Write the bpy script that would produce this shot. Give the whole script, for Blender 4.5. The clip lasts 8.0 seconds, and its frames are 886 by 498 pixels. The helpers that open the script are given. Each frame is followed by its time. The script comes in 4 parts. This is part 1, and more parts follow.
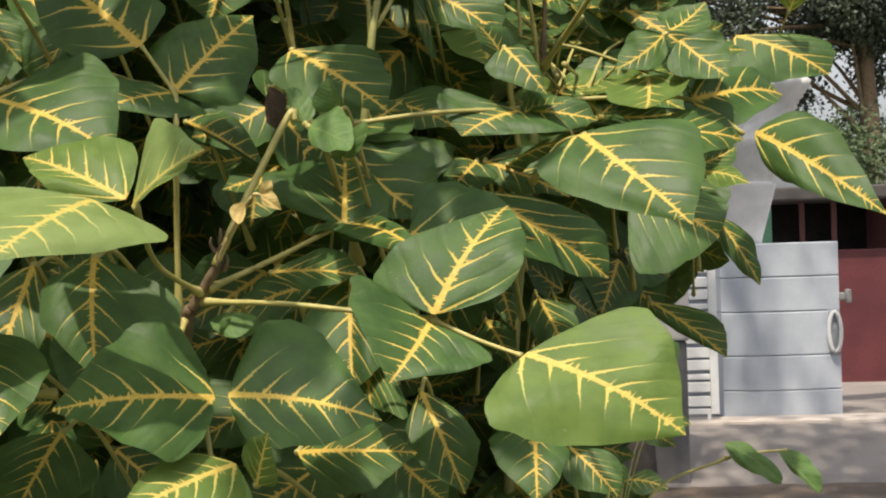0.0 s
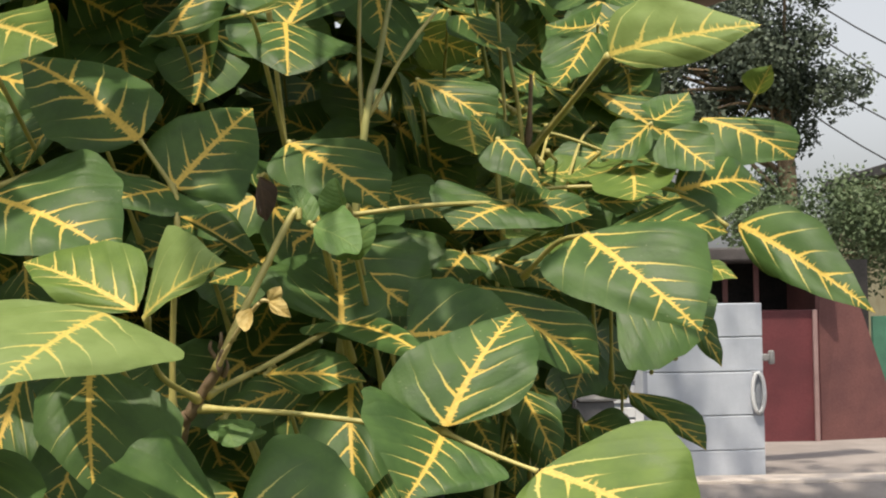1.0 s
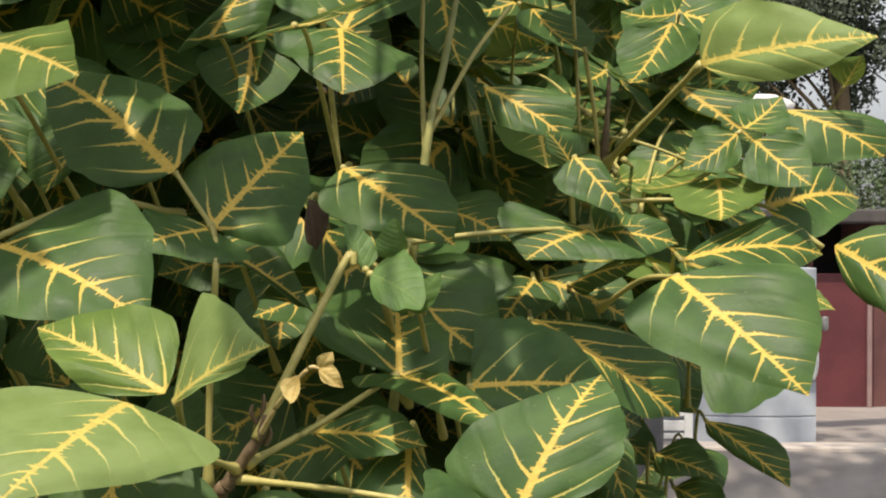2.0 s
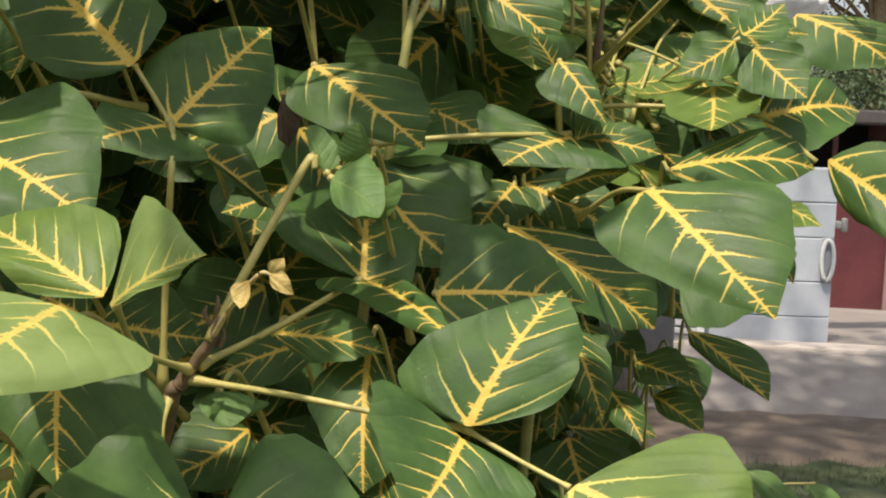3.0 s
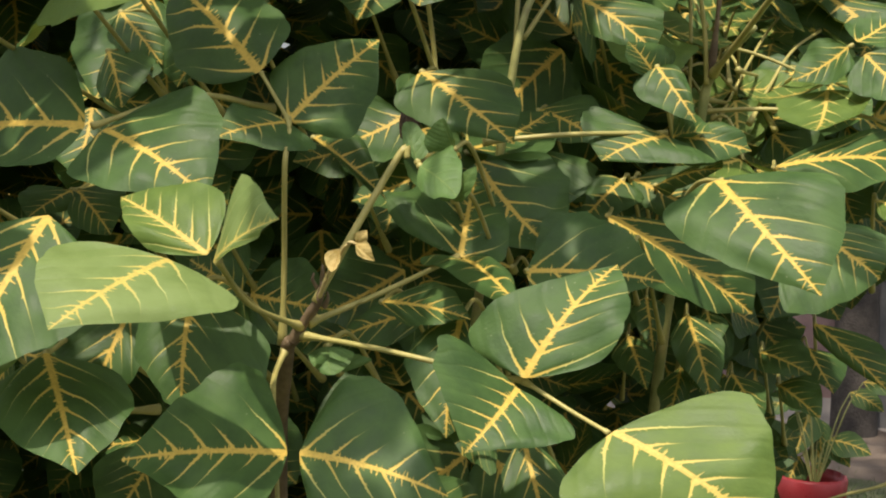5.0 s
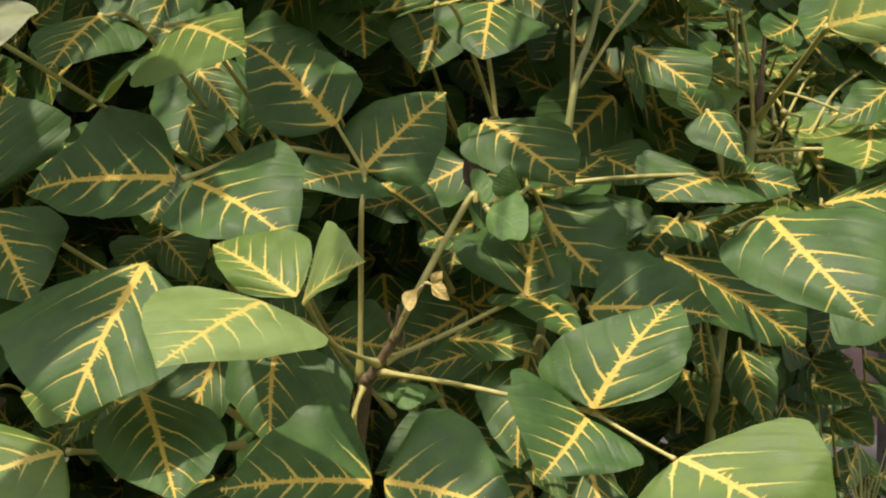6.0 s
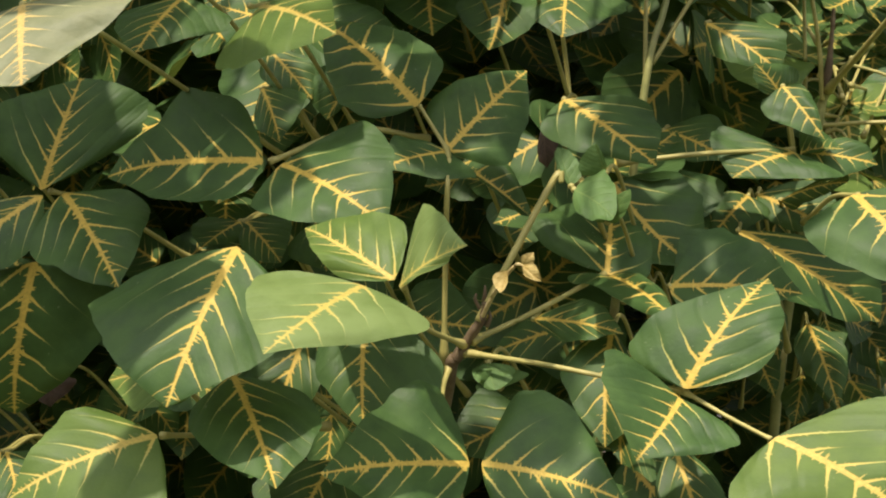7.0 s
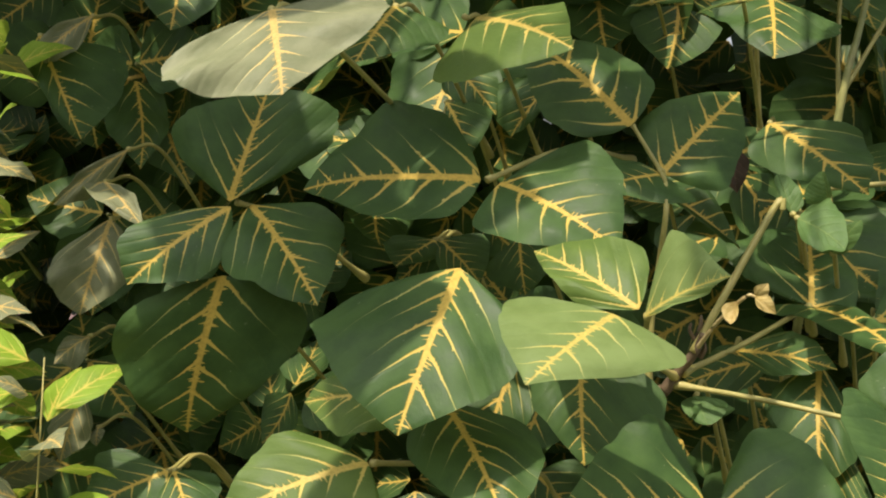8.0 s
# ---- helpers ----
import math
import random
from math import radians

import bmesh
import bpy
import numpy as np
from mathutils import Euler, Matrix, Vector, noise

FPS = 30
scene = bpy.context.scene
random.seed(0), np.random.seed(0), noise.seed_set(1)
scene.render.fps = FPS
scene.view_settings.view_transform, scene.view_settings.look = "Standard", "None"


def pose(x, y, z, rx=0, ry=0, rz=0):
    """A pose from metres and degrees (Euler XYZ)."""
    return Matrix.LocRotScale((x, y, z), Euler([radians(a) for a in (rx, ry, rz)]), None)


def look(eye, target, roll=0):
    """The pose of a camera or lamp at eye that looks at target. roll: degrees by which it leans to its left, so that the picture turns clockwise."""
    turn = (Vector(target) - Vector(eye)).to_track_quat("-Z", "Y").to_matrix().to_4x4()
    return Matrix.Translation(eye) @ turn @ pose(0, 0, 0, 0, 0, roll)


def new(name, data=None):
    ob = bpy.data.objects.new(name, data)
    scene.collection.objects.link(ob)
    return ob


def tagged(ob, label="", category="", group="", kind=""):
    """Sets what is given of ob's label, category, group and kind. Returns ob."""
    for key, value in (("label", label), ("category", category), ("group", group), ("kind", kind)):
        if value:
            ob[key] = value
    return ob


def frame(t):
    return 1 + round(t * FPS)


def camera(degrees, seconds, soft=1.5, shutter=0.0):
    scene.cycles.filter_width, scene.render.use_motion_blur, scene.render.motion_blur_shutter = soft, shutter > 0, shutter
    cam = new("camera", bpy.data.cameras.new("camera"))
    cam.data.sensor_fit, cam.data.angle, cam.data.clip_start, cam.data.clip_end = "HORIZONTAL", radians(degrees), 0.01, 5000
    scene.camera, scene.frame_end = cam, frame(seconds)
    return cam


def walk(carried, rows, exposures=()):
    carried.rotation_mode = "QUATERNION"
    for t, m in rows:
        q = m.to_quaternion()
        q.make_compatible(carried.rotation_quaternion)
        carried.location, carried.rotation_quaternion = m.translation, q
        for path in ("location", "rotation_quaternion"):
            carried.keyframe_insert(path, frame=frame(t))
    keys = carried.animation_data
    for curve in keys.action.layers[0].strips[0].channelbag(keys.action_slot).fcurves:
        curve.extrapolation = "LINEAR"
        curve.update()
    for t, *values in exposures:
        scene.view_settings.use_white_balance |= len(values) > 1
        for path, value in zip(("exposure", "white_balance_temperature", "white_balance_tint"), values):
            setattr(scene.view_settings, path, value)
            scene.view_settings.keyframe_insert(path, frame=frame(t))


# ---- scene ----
cam = camera(37.0, 8.0, 2.05)
PATH = [
    (0, (0.025, 0.005, 1.27), (-0.034, 2.004, 1.268), -1.8),
    (0.3, (0.009, -0.014, 1.301), (-0.075, 1.984, 1.337), -0.4),
    (0.5, (-0.024, -0.013, 1.292), (0.007, 1.984, 1.391), -0.2),
    (0.7, (-0.014, 0.0, 1.31), (0.043, 1.998, 1.39), 0.1),
    (1, (-0.073, 0.05, 1.333), (-0.008, 2.047, 1.405), -1.0),
    (1.2, (-0.123, 0.102, 1.325), (-0.069, 2.1, 1.4), -0.9),
    (2.3, (-0.074, 0.242, 1.466), (-0.094, 2.241, 1.401), 0.4),
    (2.5, (-0.061, 0.245, 1.463), (-0.078, 2.242, 1.357), 0.9),
    (3, (-0.036, 0.258, 1.464), (-0.073, 2.249, 1.281), 2.4),
    (3.5, (0.003, 0.251, 1.476), (-0.062, 2.237, 1.253), 2.0),
    (4, (0.053, 0.227, 1.476), (-0.062, 2.211, 1.253), 2.0),
    (4.5, (0.128, 0.141, 1.45), (-0.146, 2.11, 1.231), 2.0),
    (5, (0.169, 0.077, 1.443), (-0.25, 2.026, 1.277), 2.2),
    (5.2, (0.171, 0.058, 1.424), (-0.278, 2.003, 1.289), 1.9),
    (6.3, (0.139, -0.028, 1.448), (-0.346, 1.91, 1.35), 0.7),
    (6.5, (0.129, -0.029, 1.441), (-0.369, 1.906, 1.343), 0.6),
    (7, (0.066, -0.031, 1.456), (-0.426, 1.902, 1.308), 0.5),
    (7.5, (-0.027, -0.052, 1.448), (-0.529, 1.879, 1.306), 1.5),
    (8, (-0.175, -0.027, 1.458), (-0.679, 1.904, 1.329), 2.2),
]
walk(cam, [(t, look(eye, target, roll)) for t, eye, target, roll in PATH])

# ---- light ----
world = bpy.data.worlds.new("sky")
scene.world = world
world.use_nodes = True
wn = world.node_tree
sky = wn.nodes.new("ShaderNodeTexSky")
sky.sky_type = "NISHITA"
sky.sun_disc = False
SUN_AZ, SUN_EL = 195.0, 64.0          # compass turn of the sun from +y, and its height
sky.sun_elevation, sky.sun_rotation = radians(SUN_EL), radians(SUN_AZ)
sky.air_density, sky.dust_density, sky.ozone_density = 1.0, 4.0, 1.0
haze = wn.nodes.new("ShaderNodeHueSaturation")      # a hazy day: the sky is pale
haze.inputs["Saturation"].default_value, haze.inputs["Value"].default_value = 0.20, 1.32
wn.links.new(sky.outputs[0], haze.inputs["Color"])
wn.links.new(haze.outputs[0], wn.nodes["Background"].inputs[0])
wn.nodes["Background"].inputs[1].default_value = 0.15
sun_data = bpy.data.lights.new("sun", "SUN")
sun_data.energy, sun_data.angle, sun_data.color = 4.9, radians(1.2), (1.0, 0.88, 0.71)
sun = new("sun", sun_data)
az, el = radians(SUN_AZ), radians(SUN_EL)
sun_dir = Vector((math.sin(az) * math.cos(el), math.cos(az) * math.cos(el), math.sin(el)))
sun.matrix_world = look(sun_dir * 40, (0, 0, 0))
scene.view_settings.exposure = 0.01

# ---- node helpers ----


def material(name, rough=0.6):
    m = bpy.data.materials.new(name)
    m.use_nodes = True
    m.node_tree.nodes["Principled BSDF"].inputs["Roughness"].default_value = rough
    return m, m.node_tree, m.node_tree.nodes["Principled BSDF"]


def calc(nt, op, *args, clamp=False):
    n = nt.nodes.new("ShaderNodeMath")
    n.operation, n.use_clamp = op, clamp
    for i, a in enumerate(args):
        if isinstance(a, (int, float)):
            n.inputs[i].default_value = a
        else:
            nt.links.new(a, n.inputs[i])
    return n.outputs[0]


def ramp(nt, value, lo, hi, a=0.0, b=1.0):
    n = nt.nodes.new("ShaderNodeMapRange")
    n.interpolation_type = "SMOOTHSTEP"
    for i, x in enumerate((value, lo, hi, a, b)):
        if isinstance(x, (int, float)):
            n.inputs[i].default_value = x
        else:
            nt.links.new(x, n.inputs[i])
    return n.outputs[0]


def blend(nt, fac, a, b, mode="MIX"):
    n = nt.nodes.new("ShaderNodeMix")
    n.data_type, n.blend_type = "RGBA", mode
    for i, x in ((0, fac), (6, a), (7, b)):
        if isinstance(x, (int, float)):
            n.inputs[i].default_value = x
        elif isinstance(x, tuple):
            n.inputs[i].default_value = (*x, 1.0)
        else:
            nt.links.new(x, n.inputs[i])
    return n.outputs[2]


def grain(nt, scale, detail=3.0, vec=None, rough=0.55):
    n = nt.nodes.new("ShaderNodeTexNoise")
    n.inputs["Scale"].default_value, n.inputs["Detail"].default_value = scale, detail
    n.inputs["Roughness"].default_value = rough
    if vec is None:
        tc = nt.nodes.new("ShaderNodeTexCoord")
        vec = tc.outputs["Object"]
    nt.links.new(vec, n.inputs["Vector"])
    return n.outputs["Fac"]


def relief(nt, bsdf, height, strength=0.3, distance=0.01):
    b = nt.nodes.new("ShaderNodeBump")
    b.inputs["Strength"].default_value, b.inputs["Distance"].default_value = strength, distance
    nt.links.new(height, b.inputs["Height"])
    nt.links.new(b.outputs[0], bsdf.inputs["Normal"])


def surface(name, dark, light, scale=6.0, fine=60.0, rough=0.7, bump=0.25, dist=0.004, stain=None):
    """A mottled material with variation at two scales."""
    m, nt, b = material(name, rough)
    n1, n2 = grain(nt, scale), grain(nt, fine, 4.0)
    c = blend(nt, ramp(nt, n1, 0.3, 0.7), dark, light)
    c = blend(nt, ramp(nt, n2, 0.35, 0.75, 0.0, 0.35), c, dark)
    if stain:
        c = blend(nt, ramp(nt, grain(nt, scale * 0.35, 5.0), 0.52, 0.7, 0.0, 0.7), c, stain)
    info = nt.nodes.new("ShaderNodeObjectInfo")
    c = blend(nt, calc(nt, "MULTIPLY", info.outputs["Random"], 0.15), c, dark)
    nt.links.new(c, b.inputs["Base Color"])
    nt.links.new(ramp(nt, n2, 0.2, 0.8, rough - 0.1, rough + 0.1), b.inputs["Roughness"])
    relief(nt, b, n2, bump, dist)
    return m


def leaf_material(name, green_dark, green_light, vein, vein_pale, glow=0.22, width=1.0):
    """A variegated leaf: green blade, golden midrib and spiky side veins that run in its own length and width."""
    m, nt, b = material(name, 0.5)
    uv = nt.nodes.new("ShaderNodeUVMap")
    uv.uv_map = "blade"
    sep = nt.nodes.new("ShaderNodeSeparateXYZ")
    nt.links.new(uv.outputs[0], sep.inputs[0])
    info = nt.nodes.new("ShaderNodeObjectInfo")
    rnd = info.outputs["Random"]
    u0, y = sep.outputs[0], sep.outputs[1]
    # a slow wander so that no two veins run alike
    comb = nt.nodes.new("ShaderNodeCombineXYZ")
    for i, s in enumerate((u0, y, calc(nt, "MULTIPLY", rnd, 37.0))):
        nt.links.new(s, comb.inputs[i])
    wander = grain(nt, 3.5, 2.0, comb.outputs[0])
    u = calc(nt, "ADD", u0, calc(nt, "MULTIPLY", calc(nt, "SUBTRACT", wander, 0.5), 0.06))
    ay = calc(nt, "ABSOLUTE", y)
    side = calc(nt, "SIGN", y)
    # spikes: fast along the midrib, slow across it
    sc = nt.nodes.new("ShaderNodeCombineXYZ")
    for i, s in enumerate((calc(nt, "MULTIPLY", u0, 62.0), calc(nt, "MULTIPLY", y, 9.0), calc(nt, "MULTIPLY", rnd, 91.0))):
        nt.links.new(s, sc.inputs[i])
    spike = ramp(nt, grain(nt, 1.0, 1.0, sc.outputs[0]), 0.52, 0.85)
    tip_left = calc(nt, "SUBTRACT", 1.0, u0, clamp=True)
    wm = calc(nt, "ADD", calc(nt, "MULTIPLY", calc(nt, "POWER", tip_left, 0.7), 0.019 * width), 0.004)
    wm = calc(nt, "ADD", wm, calc(nt, "MULTIPLY", spike, 0.058 * width))
    mid = ramp(nt, calc(nt, "SUBTRACT", ay, wm), 0.004, -0.005)
    # side veins, alternate on the two halves
    lean = calc(nt, "ADD", calc(nt, "MULTIPLY", ay, 0.62), calc(nt, "MULTIPLY", calc(nt, "MULTIPLY", ay, ay), 0.75))
    s = calc(nt, "SUBTRACT", u, lean)
    period = calc(nt, "ADD", 0.165, calc(nt, "MULTIPLY", rnd, 0.05))
    k = calc(nt, "ADD", calc(nt, "DIVIDE", s, period), calc(nt, "ADD", 0.5, calc(nt, "MULTIPLY", side, 0.09)))
    cell = calc(nt, "FLOOR", k)
    d = calc(nt, "MULTIPLY", calc(nt, "ABSOLUTE", calc(nt, "SUBTRACT", calc(nt, "FRACT", k), 0.5)), period)
    wn_ = nt.nodes.new("ShaderNodeTexWhiteNoise")
    wn_.noise_dimensions = "2D"
    cc = nt.nodes.new("ShaderNodeCombineXYZ")
    nt.links.new(calc(nt, "ADD", cell, calc(nt, "MULTIPLY", rnd, 53.0)), cc.inputs[0])
    nt.links.new(side, cc.inputs[1])
    nt.links.new(cc.outputs[0], wn_.inputs["Vector"])
    reach = calc(nt, "ADD", 0.17, calc(nt, "MULTIPLY", wn_.outputs["Value"], 0.24))
    reach = calc(nt, "ADD", reach, ramp(nt, calc(nt, "ABSOLUTE", s), 0.09, 0.05, 0.0, 0.16))
    thin = calc(nt, "POWER", calc(nt, "SUBTRACT", 1.0, calc(nt, "DIVIDE", ay, reach), clamp=True), 1.35)
    tc2 = nt.nodes.new("ShaderNodeCombineXYZ")
    for i, q in enumerate((calc(nt, "MULTIPLY", u0, 22.0), calc(nt, "MULTIPLY", y, 70.0), calc(nt, "MULTIPLY", rnd, 17.0))):
        nt.links.new(q, tc2.inputs[i])
    barb = ramp(nt, grain(nt, 1.0, 1.0, tc2.outputs[0]), 0.55, 0.85)
    wv = calc(nt, "MULTIPLY", thin, calc(nt, "ADD", 0.0155 * width, calc(nt, "MULTIPLY", barb, 0.032 * width)))
    wv = calc(nt, "MULTIPLY", wv, ramp(nt, u0, 0.92, 0.62, 0.25, 1.0))
    sec = ramp(nt, calc(nt, "SUBTRACT", d, wv), 0.0025, -0.0035)
    sec = calc(nt, "MULTIPLY", sec, ramp(nt, s, -0.07, -0.03))
    sec = calc(nt, "MULTIPLY", sec, ramp(nt, thin, 0.0, 0.45, 0.0, 0.92))
    # blade colours
    mott = grain(nt, 5.0, 4.0, comb.outputs[0])
    fine = grain(nt, 42.0, 3.0, comb.outputs[0])
    g = blend(nt, ramp(nt, mott, 0.3, 0.7), green_dark, green_light)
    g = blend(nt, ramp(nt, fine, 0.45, 0.75, 0.0, 0.25), g, green_light)
    g = blend(nt, calc(nt, "MULTIPLY", rnd, 0.35), g, green_dark)
    # thin pale net of the finest veins
    net = ramp(nt, calc(nt, "SUBTRACT", d, 0.0), 0.003, 0.0, 0.0, 0.05)
    g = blend(nt, net, g, vein_pale)
    specks = ramp(nt, grain(nt, 26.0, 2.0, comb.outputs[0]), 0.72, 0.78, 0.0, 0.35)
    g = blend(nt, specks, g, (0.33, 0.36, 0.2))
    c = blend(nt, sec, g, blend(nt, ramp(nt, ay, 0.03, 0.24), vein, vein_pale))
    vc = blend(nt, ramp(nt, fine, 0.35, 0.7), vein, tuple(0.78 * x for x in vein))
    c = blend(nt, mid, c, vc)
    nt.links.new(c, b.inputs["Base Color"])
    veins = calc(nt, "MAXIMUM", mid, sec)
    nt.links.new(ramp(nt, mott, 0.3, 0.7, 0.44, 0.58), b.inputs["Roughness"])
    b.inputs["Specular IOR Level"].default_value = 0.25
    h = calc(nt, "ADD", calc(nt, "MULTIPLY", fine, 0.35), calc(nt, "MULTIPLY", veins, -0.8))
    h = calc(nt, "ADD", h, calc(nt, "MULTIPLY", ramp(nt, d, 0.0, 0.05), 0.32))
    relief(nt, b, h, 0.28, 0.004)
    tr = nt.nodes.new("ShaderNodeBsdfTranslucent")
    nt.links.new(blend(nt, 0.55, c, (0.34, 0.40, 0.06)), tr.inputs[0])
    mx = nt.nodes.new("ShaderNodeMixShader")
    mx.inputs[0].default_value = glow
    nt.links.new(b.outputs[0], mx.inputs[1])
    nt.links.new(tr.outputs[0], mx.inputs[2])
    nt.links.new(mx.outputs[0], nt.nodes["Material Output"].inputs[0])
    return m


# ---- materials ----
GOLD, PALE = (0.72, 0.505, 0.105), (0.50, 0.48, 0.15)
LEAF = [
    leaf_material("mature_leaf", (0.041, 0.087, 0.025), (0.073, 0.138, 0.037), GOLD, PALE, 0.18),
    leaf_material("half_grown_leaf", (0.094, 0.157, 0.035), (0.140, 0.213, 0.047), (0.74, 0.56, 0.14), (0.55, 0.55, 0.18), 0.25),
    leaf_material("young_leaf", (0.19, 0.27, 0.085), (0.27, 0.36, 0.13), (0.78, 0.62, 0.16), (0.60, 0.60, 0.22), 0.38),
    leaf_material("new_leaf", (0.09, 0.17, 0.05), (0.135, 0.23, 0.075), (0.20, 0.29, 0.09), (0.16, 0.25, 0.08), 0.22, 0.4),
    leaf_material("dead_leaf", (0.042, 0.023, 0.014), (0.072, 0.040, 0.024), (0.09, 0.052, 0.03), (0.08, 0.046, 0.028), 0.08, 0.6),
    # paler greens stand in for direct sun on these leaves
    leaf_material("sunlit_leaf", (0.19, 0.21, 0.115), (0.29, 0.30, 0.175), (0.72, 0.52, 0.18), (0.58, 0.54, 0.28), 0.2),
    leaf_material("weed_leaf", (0.24, 0.38, 0.035), (0.34, 0.50, 0.06), (0.72, 0.62, 0.12), (0.60, 0.62, 0.16), 0.4),
]
STALK = surface("stalk_skin", (0.34, 0.31, 0.095), (0.50, 0.43, 0.15), 30, 300, 0.5, 0.15, 0.001)
STEM = surface("green_stem", (0.22, 0.24, 0.08), (0.38, 0.36, 0.13), 25, 220, 0.55, 0.25, 0.002, (0.20, 0.15, 0.07))
BARK = surface("brown_bark", (0.11, 0.075, 0.045), (0.22, 0.155, 0.085), 30, 160, 0.8, 0.5, 0.003, (0.08, 0.06, 0.04))
DRY = surface("dry_stalk", (0.50, 0.38, 0.16), (0.66, 0.54, 0.28), 60, 300, 0.6, 0.3, 0.001)
WITHERED = leaf_material("withered_leaf", (0.52, 0.38, 0.13), (0.70, 0.56, 0.25), (0.42, 0.26, 0.08), (0.40, 0.26, 0.08), 0.25, 0.5)

# ---- mesh helpers ----
ORIGIN = {}
# drive, gate and beyond: a plan scaled about the camera to fit its view
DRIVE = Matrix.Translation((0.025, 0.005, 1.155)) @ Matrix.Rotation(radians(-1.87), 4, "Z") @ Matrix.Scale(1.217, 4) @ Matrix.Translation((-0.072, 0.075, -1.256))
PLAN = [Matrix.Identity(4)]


def thing(name, at, label, category, group="", kind=""):
    e = new(name)
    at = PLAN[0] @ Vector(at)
    e.location = at
    e.empty_display_size = 0.1
    ORIGIN[e.name] = Vector(at)
    return tagged(e, label, category, group, kind)


def part(name, bm, mat_, parent=None, label="", at=(0, 0, 0), smooth=True):
    """Links a bmesh, whose corners are in world metres, as one mesh with its origin at `at`."""
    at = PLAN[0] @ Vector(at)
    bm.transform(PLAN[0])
    bmesh.ops.translate(bm, verts=bm.verts, vec=-at)
    me = bpy.data.meshes.new(name)
    bm.to_mesh(me)
    bm.free()
    if smooth:
        me.polygons.foreach_set("use_smooth", [True] * len(me.polygons))
    for mm in mat_ if isinstance(mat_, (list, tuple)) else [mat_]:
        me.materials.append(mm)
    ob = new(name, me)
    ORIGIN[ob.name] = at
    if parent is not None:
        ob.parent = parent
        ob.location = at - ORIGIN[parent.name]
    else:
        ob.location = at
    if label:
        tagged(ob, label)
    return ob


def spline(pts, n):
    pts = [Vector(p) for p in pts]
    if len(pts) == 2:
        return [pts[0].lerp(pts[1], i / n) for i in range(n + 1)]
    ext = [pts[0] * 2 - pts[1]] + pts + [pts[-1] * 2 - pts[-2]]
    out = []
    per = max(2, n // (len(pts) - 1))
    for i in range(len(pts) - 1):
        a, b, c, d = ext[i:i + 4]
        for j in range(per):
            t = j / per
            out.append(0.5 * ((2 * b) + (c - a) * t + (2 * a - 5 * b + 4 * c - d) * t * t + (3 * b - a - 3 * c + d) * t ** 3))
    out.append(pts[-1])
    return out


def tube(bm, pts, r0, r1, sides=8, n=12, knots=0.0, swell=0.0):
    """A tapered round rod along a smooth line, closed at both ends."""
    line = spline(pts, n)
    rings = []
    for i, p in enumerate(line):
        d = (line[min(i + 1, len(line) - 1)] - line[max(i - 1, 0)]).normalized()
        a = d.orthogonal().normalized()
        b = d.cross(a)
        f = i / (len(line) - 1)
        r = (r0 + (r1 - r0) * f) * (1 + knots * noise.noise(p * 60)) * (1 + swell * max(math.exp(-(f / 0.07) ** 2), 0.6 * math.exp(-((1 - f) / 0.05) ** 2)))
        rings.append([bm.verts.new(p + (a * math.cos(2 * math.pi * k / sides) + b * math.sin(2 * math.pi * k / sides)) * r) for k in range(sides)])
    for ra, rb in zip(rings, rings[1:]):
        for k in range(sides):
            bm.faces.new((ra[k], ra[(k + 1) % sides], rb[(k + 1) % sides], rb[k]))
    bm.faces.new(rings[0][::-1])
    bm.faces.new(rings[-1])
    return bm


def box(bm, lo, hi, bevel=0.0, turn=None):
    lo, hi = Vector(lo), Vector(hi)
    mid, size = (lo + hi) / 2, hi - lo
    m = Matrix.Translation(mid) @ (turn or Matrix.Identity(4)) @ Matrix.Diagonal((*size, 1))
    r = bmesh.ops.create_cube(bm, size=1, matrix=m)
    if bevel:
        edges = list({e for v in r["verts"] for e in v.link_edges})
        bmesh.ops.bevel(bm, geom=edges, offset=bevel, segments=2, affect="EDGES", profile=0.5)
    return bm


WIDTHS = ((0, 0.0), (0.015, 0.30), (0.04, 0.54), (0.08, 0.75), (0.13, 0.895), (0.19, 0.97), (0.27, 1.0), (0.36, 0.975), (0.46, 0.895),
          (0.58, 0.745), (0.70, 0.55), (0.80, 0.365), (0.88, 0.21), (0.94, 0.098), (0.98, 0.034), (1.0, 0.0))
SHOULDER = 0.27                       # where a blade is widest, along its midrib


def half_line(u):
    for (a, wa), (b, wb) in zip(WIDTHS, WIDTHS[1:]):
        if u <= b:
            return wa + (wb - wa) * (u - a) / (b - a)
    return 0.0


def half_width(u):
    """Half the blade's width along its length, with the corners rounded off."""
    h = min(0.05, u, 1.0 - u)
    return 0.25 * (half_line(u - h) + 2 * half_line(u) + half_line(u + h)) if h > 0 else half_line(u)


STATIONS = (0, 0.008, 0.02, 0.035, 0.055, 0.08, 0.11, 0.145, 0.18, 0.22, 0.26, 0.305, 0.35, 0.40, 0.45, 0.50,
            0.55, 0.60, 0.65, 0.70, 0.75, 0.80, 0.85, 0.90, 0.94, 0.97, 0.99, 1.0)


def blade_mesh(base, tip, left, right, arch, seed, cols=6, rows=STATIONS, bm=None, round_=1.0, wave=0.11):
    """One leaflet: a midrib from base to tip, two halves that reach left and right, quilted and wavy."""
    base, tip, left, right = (Vector(p) for p in (base, tip, left, right))
    axis = tip - base
    length = axis.length
    axis = axis / length
    sides = []
    for q in (left, right):
        vec = q - base - axis * (length * SHOULDER)
        across = (vec - axis * vec.dot(axis)).length / length
        sides.append((vec, min(max(across, 0.30), 0.62)))
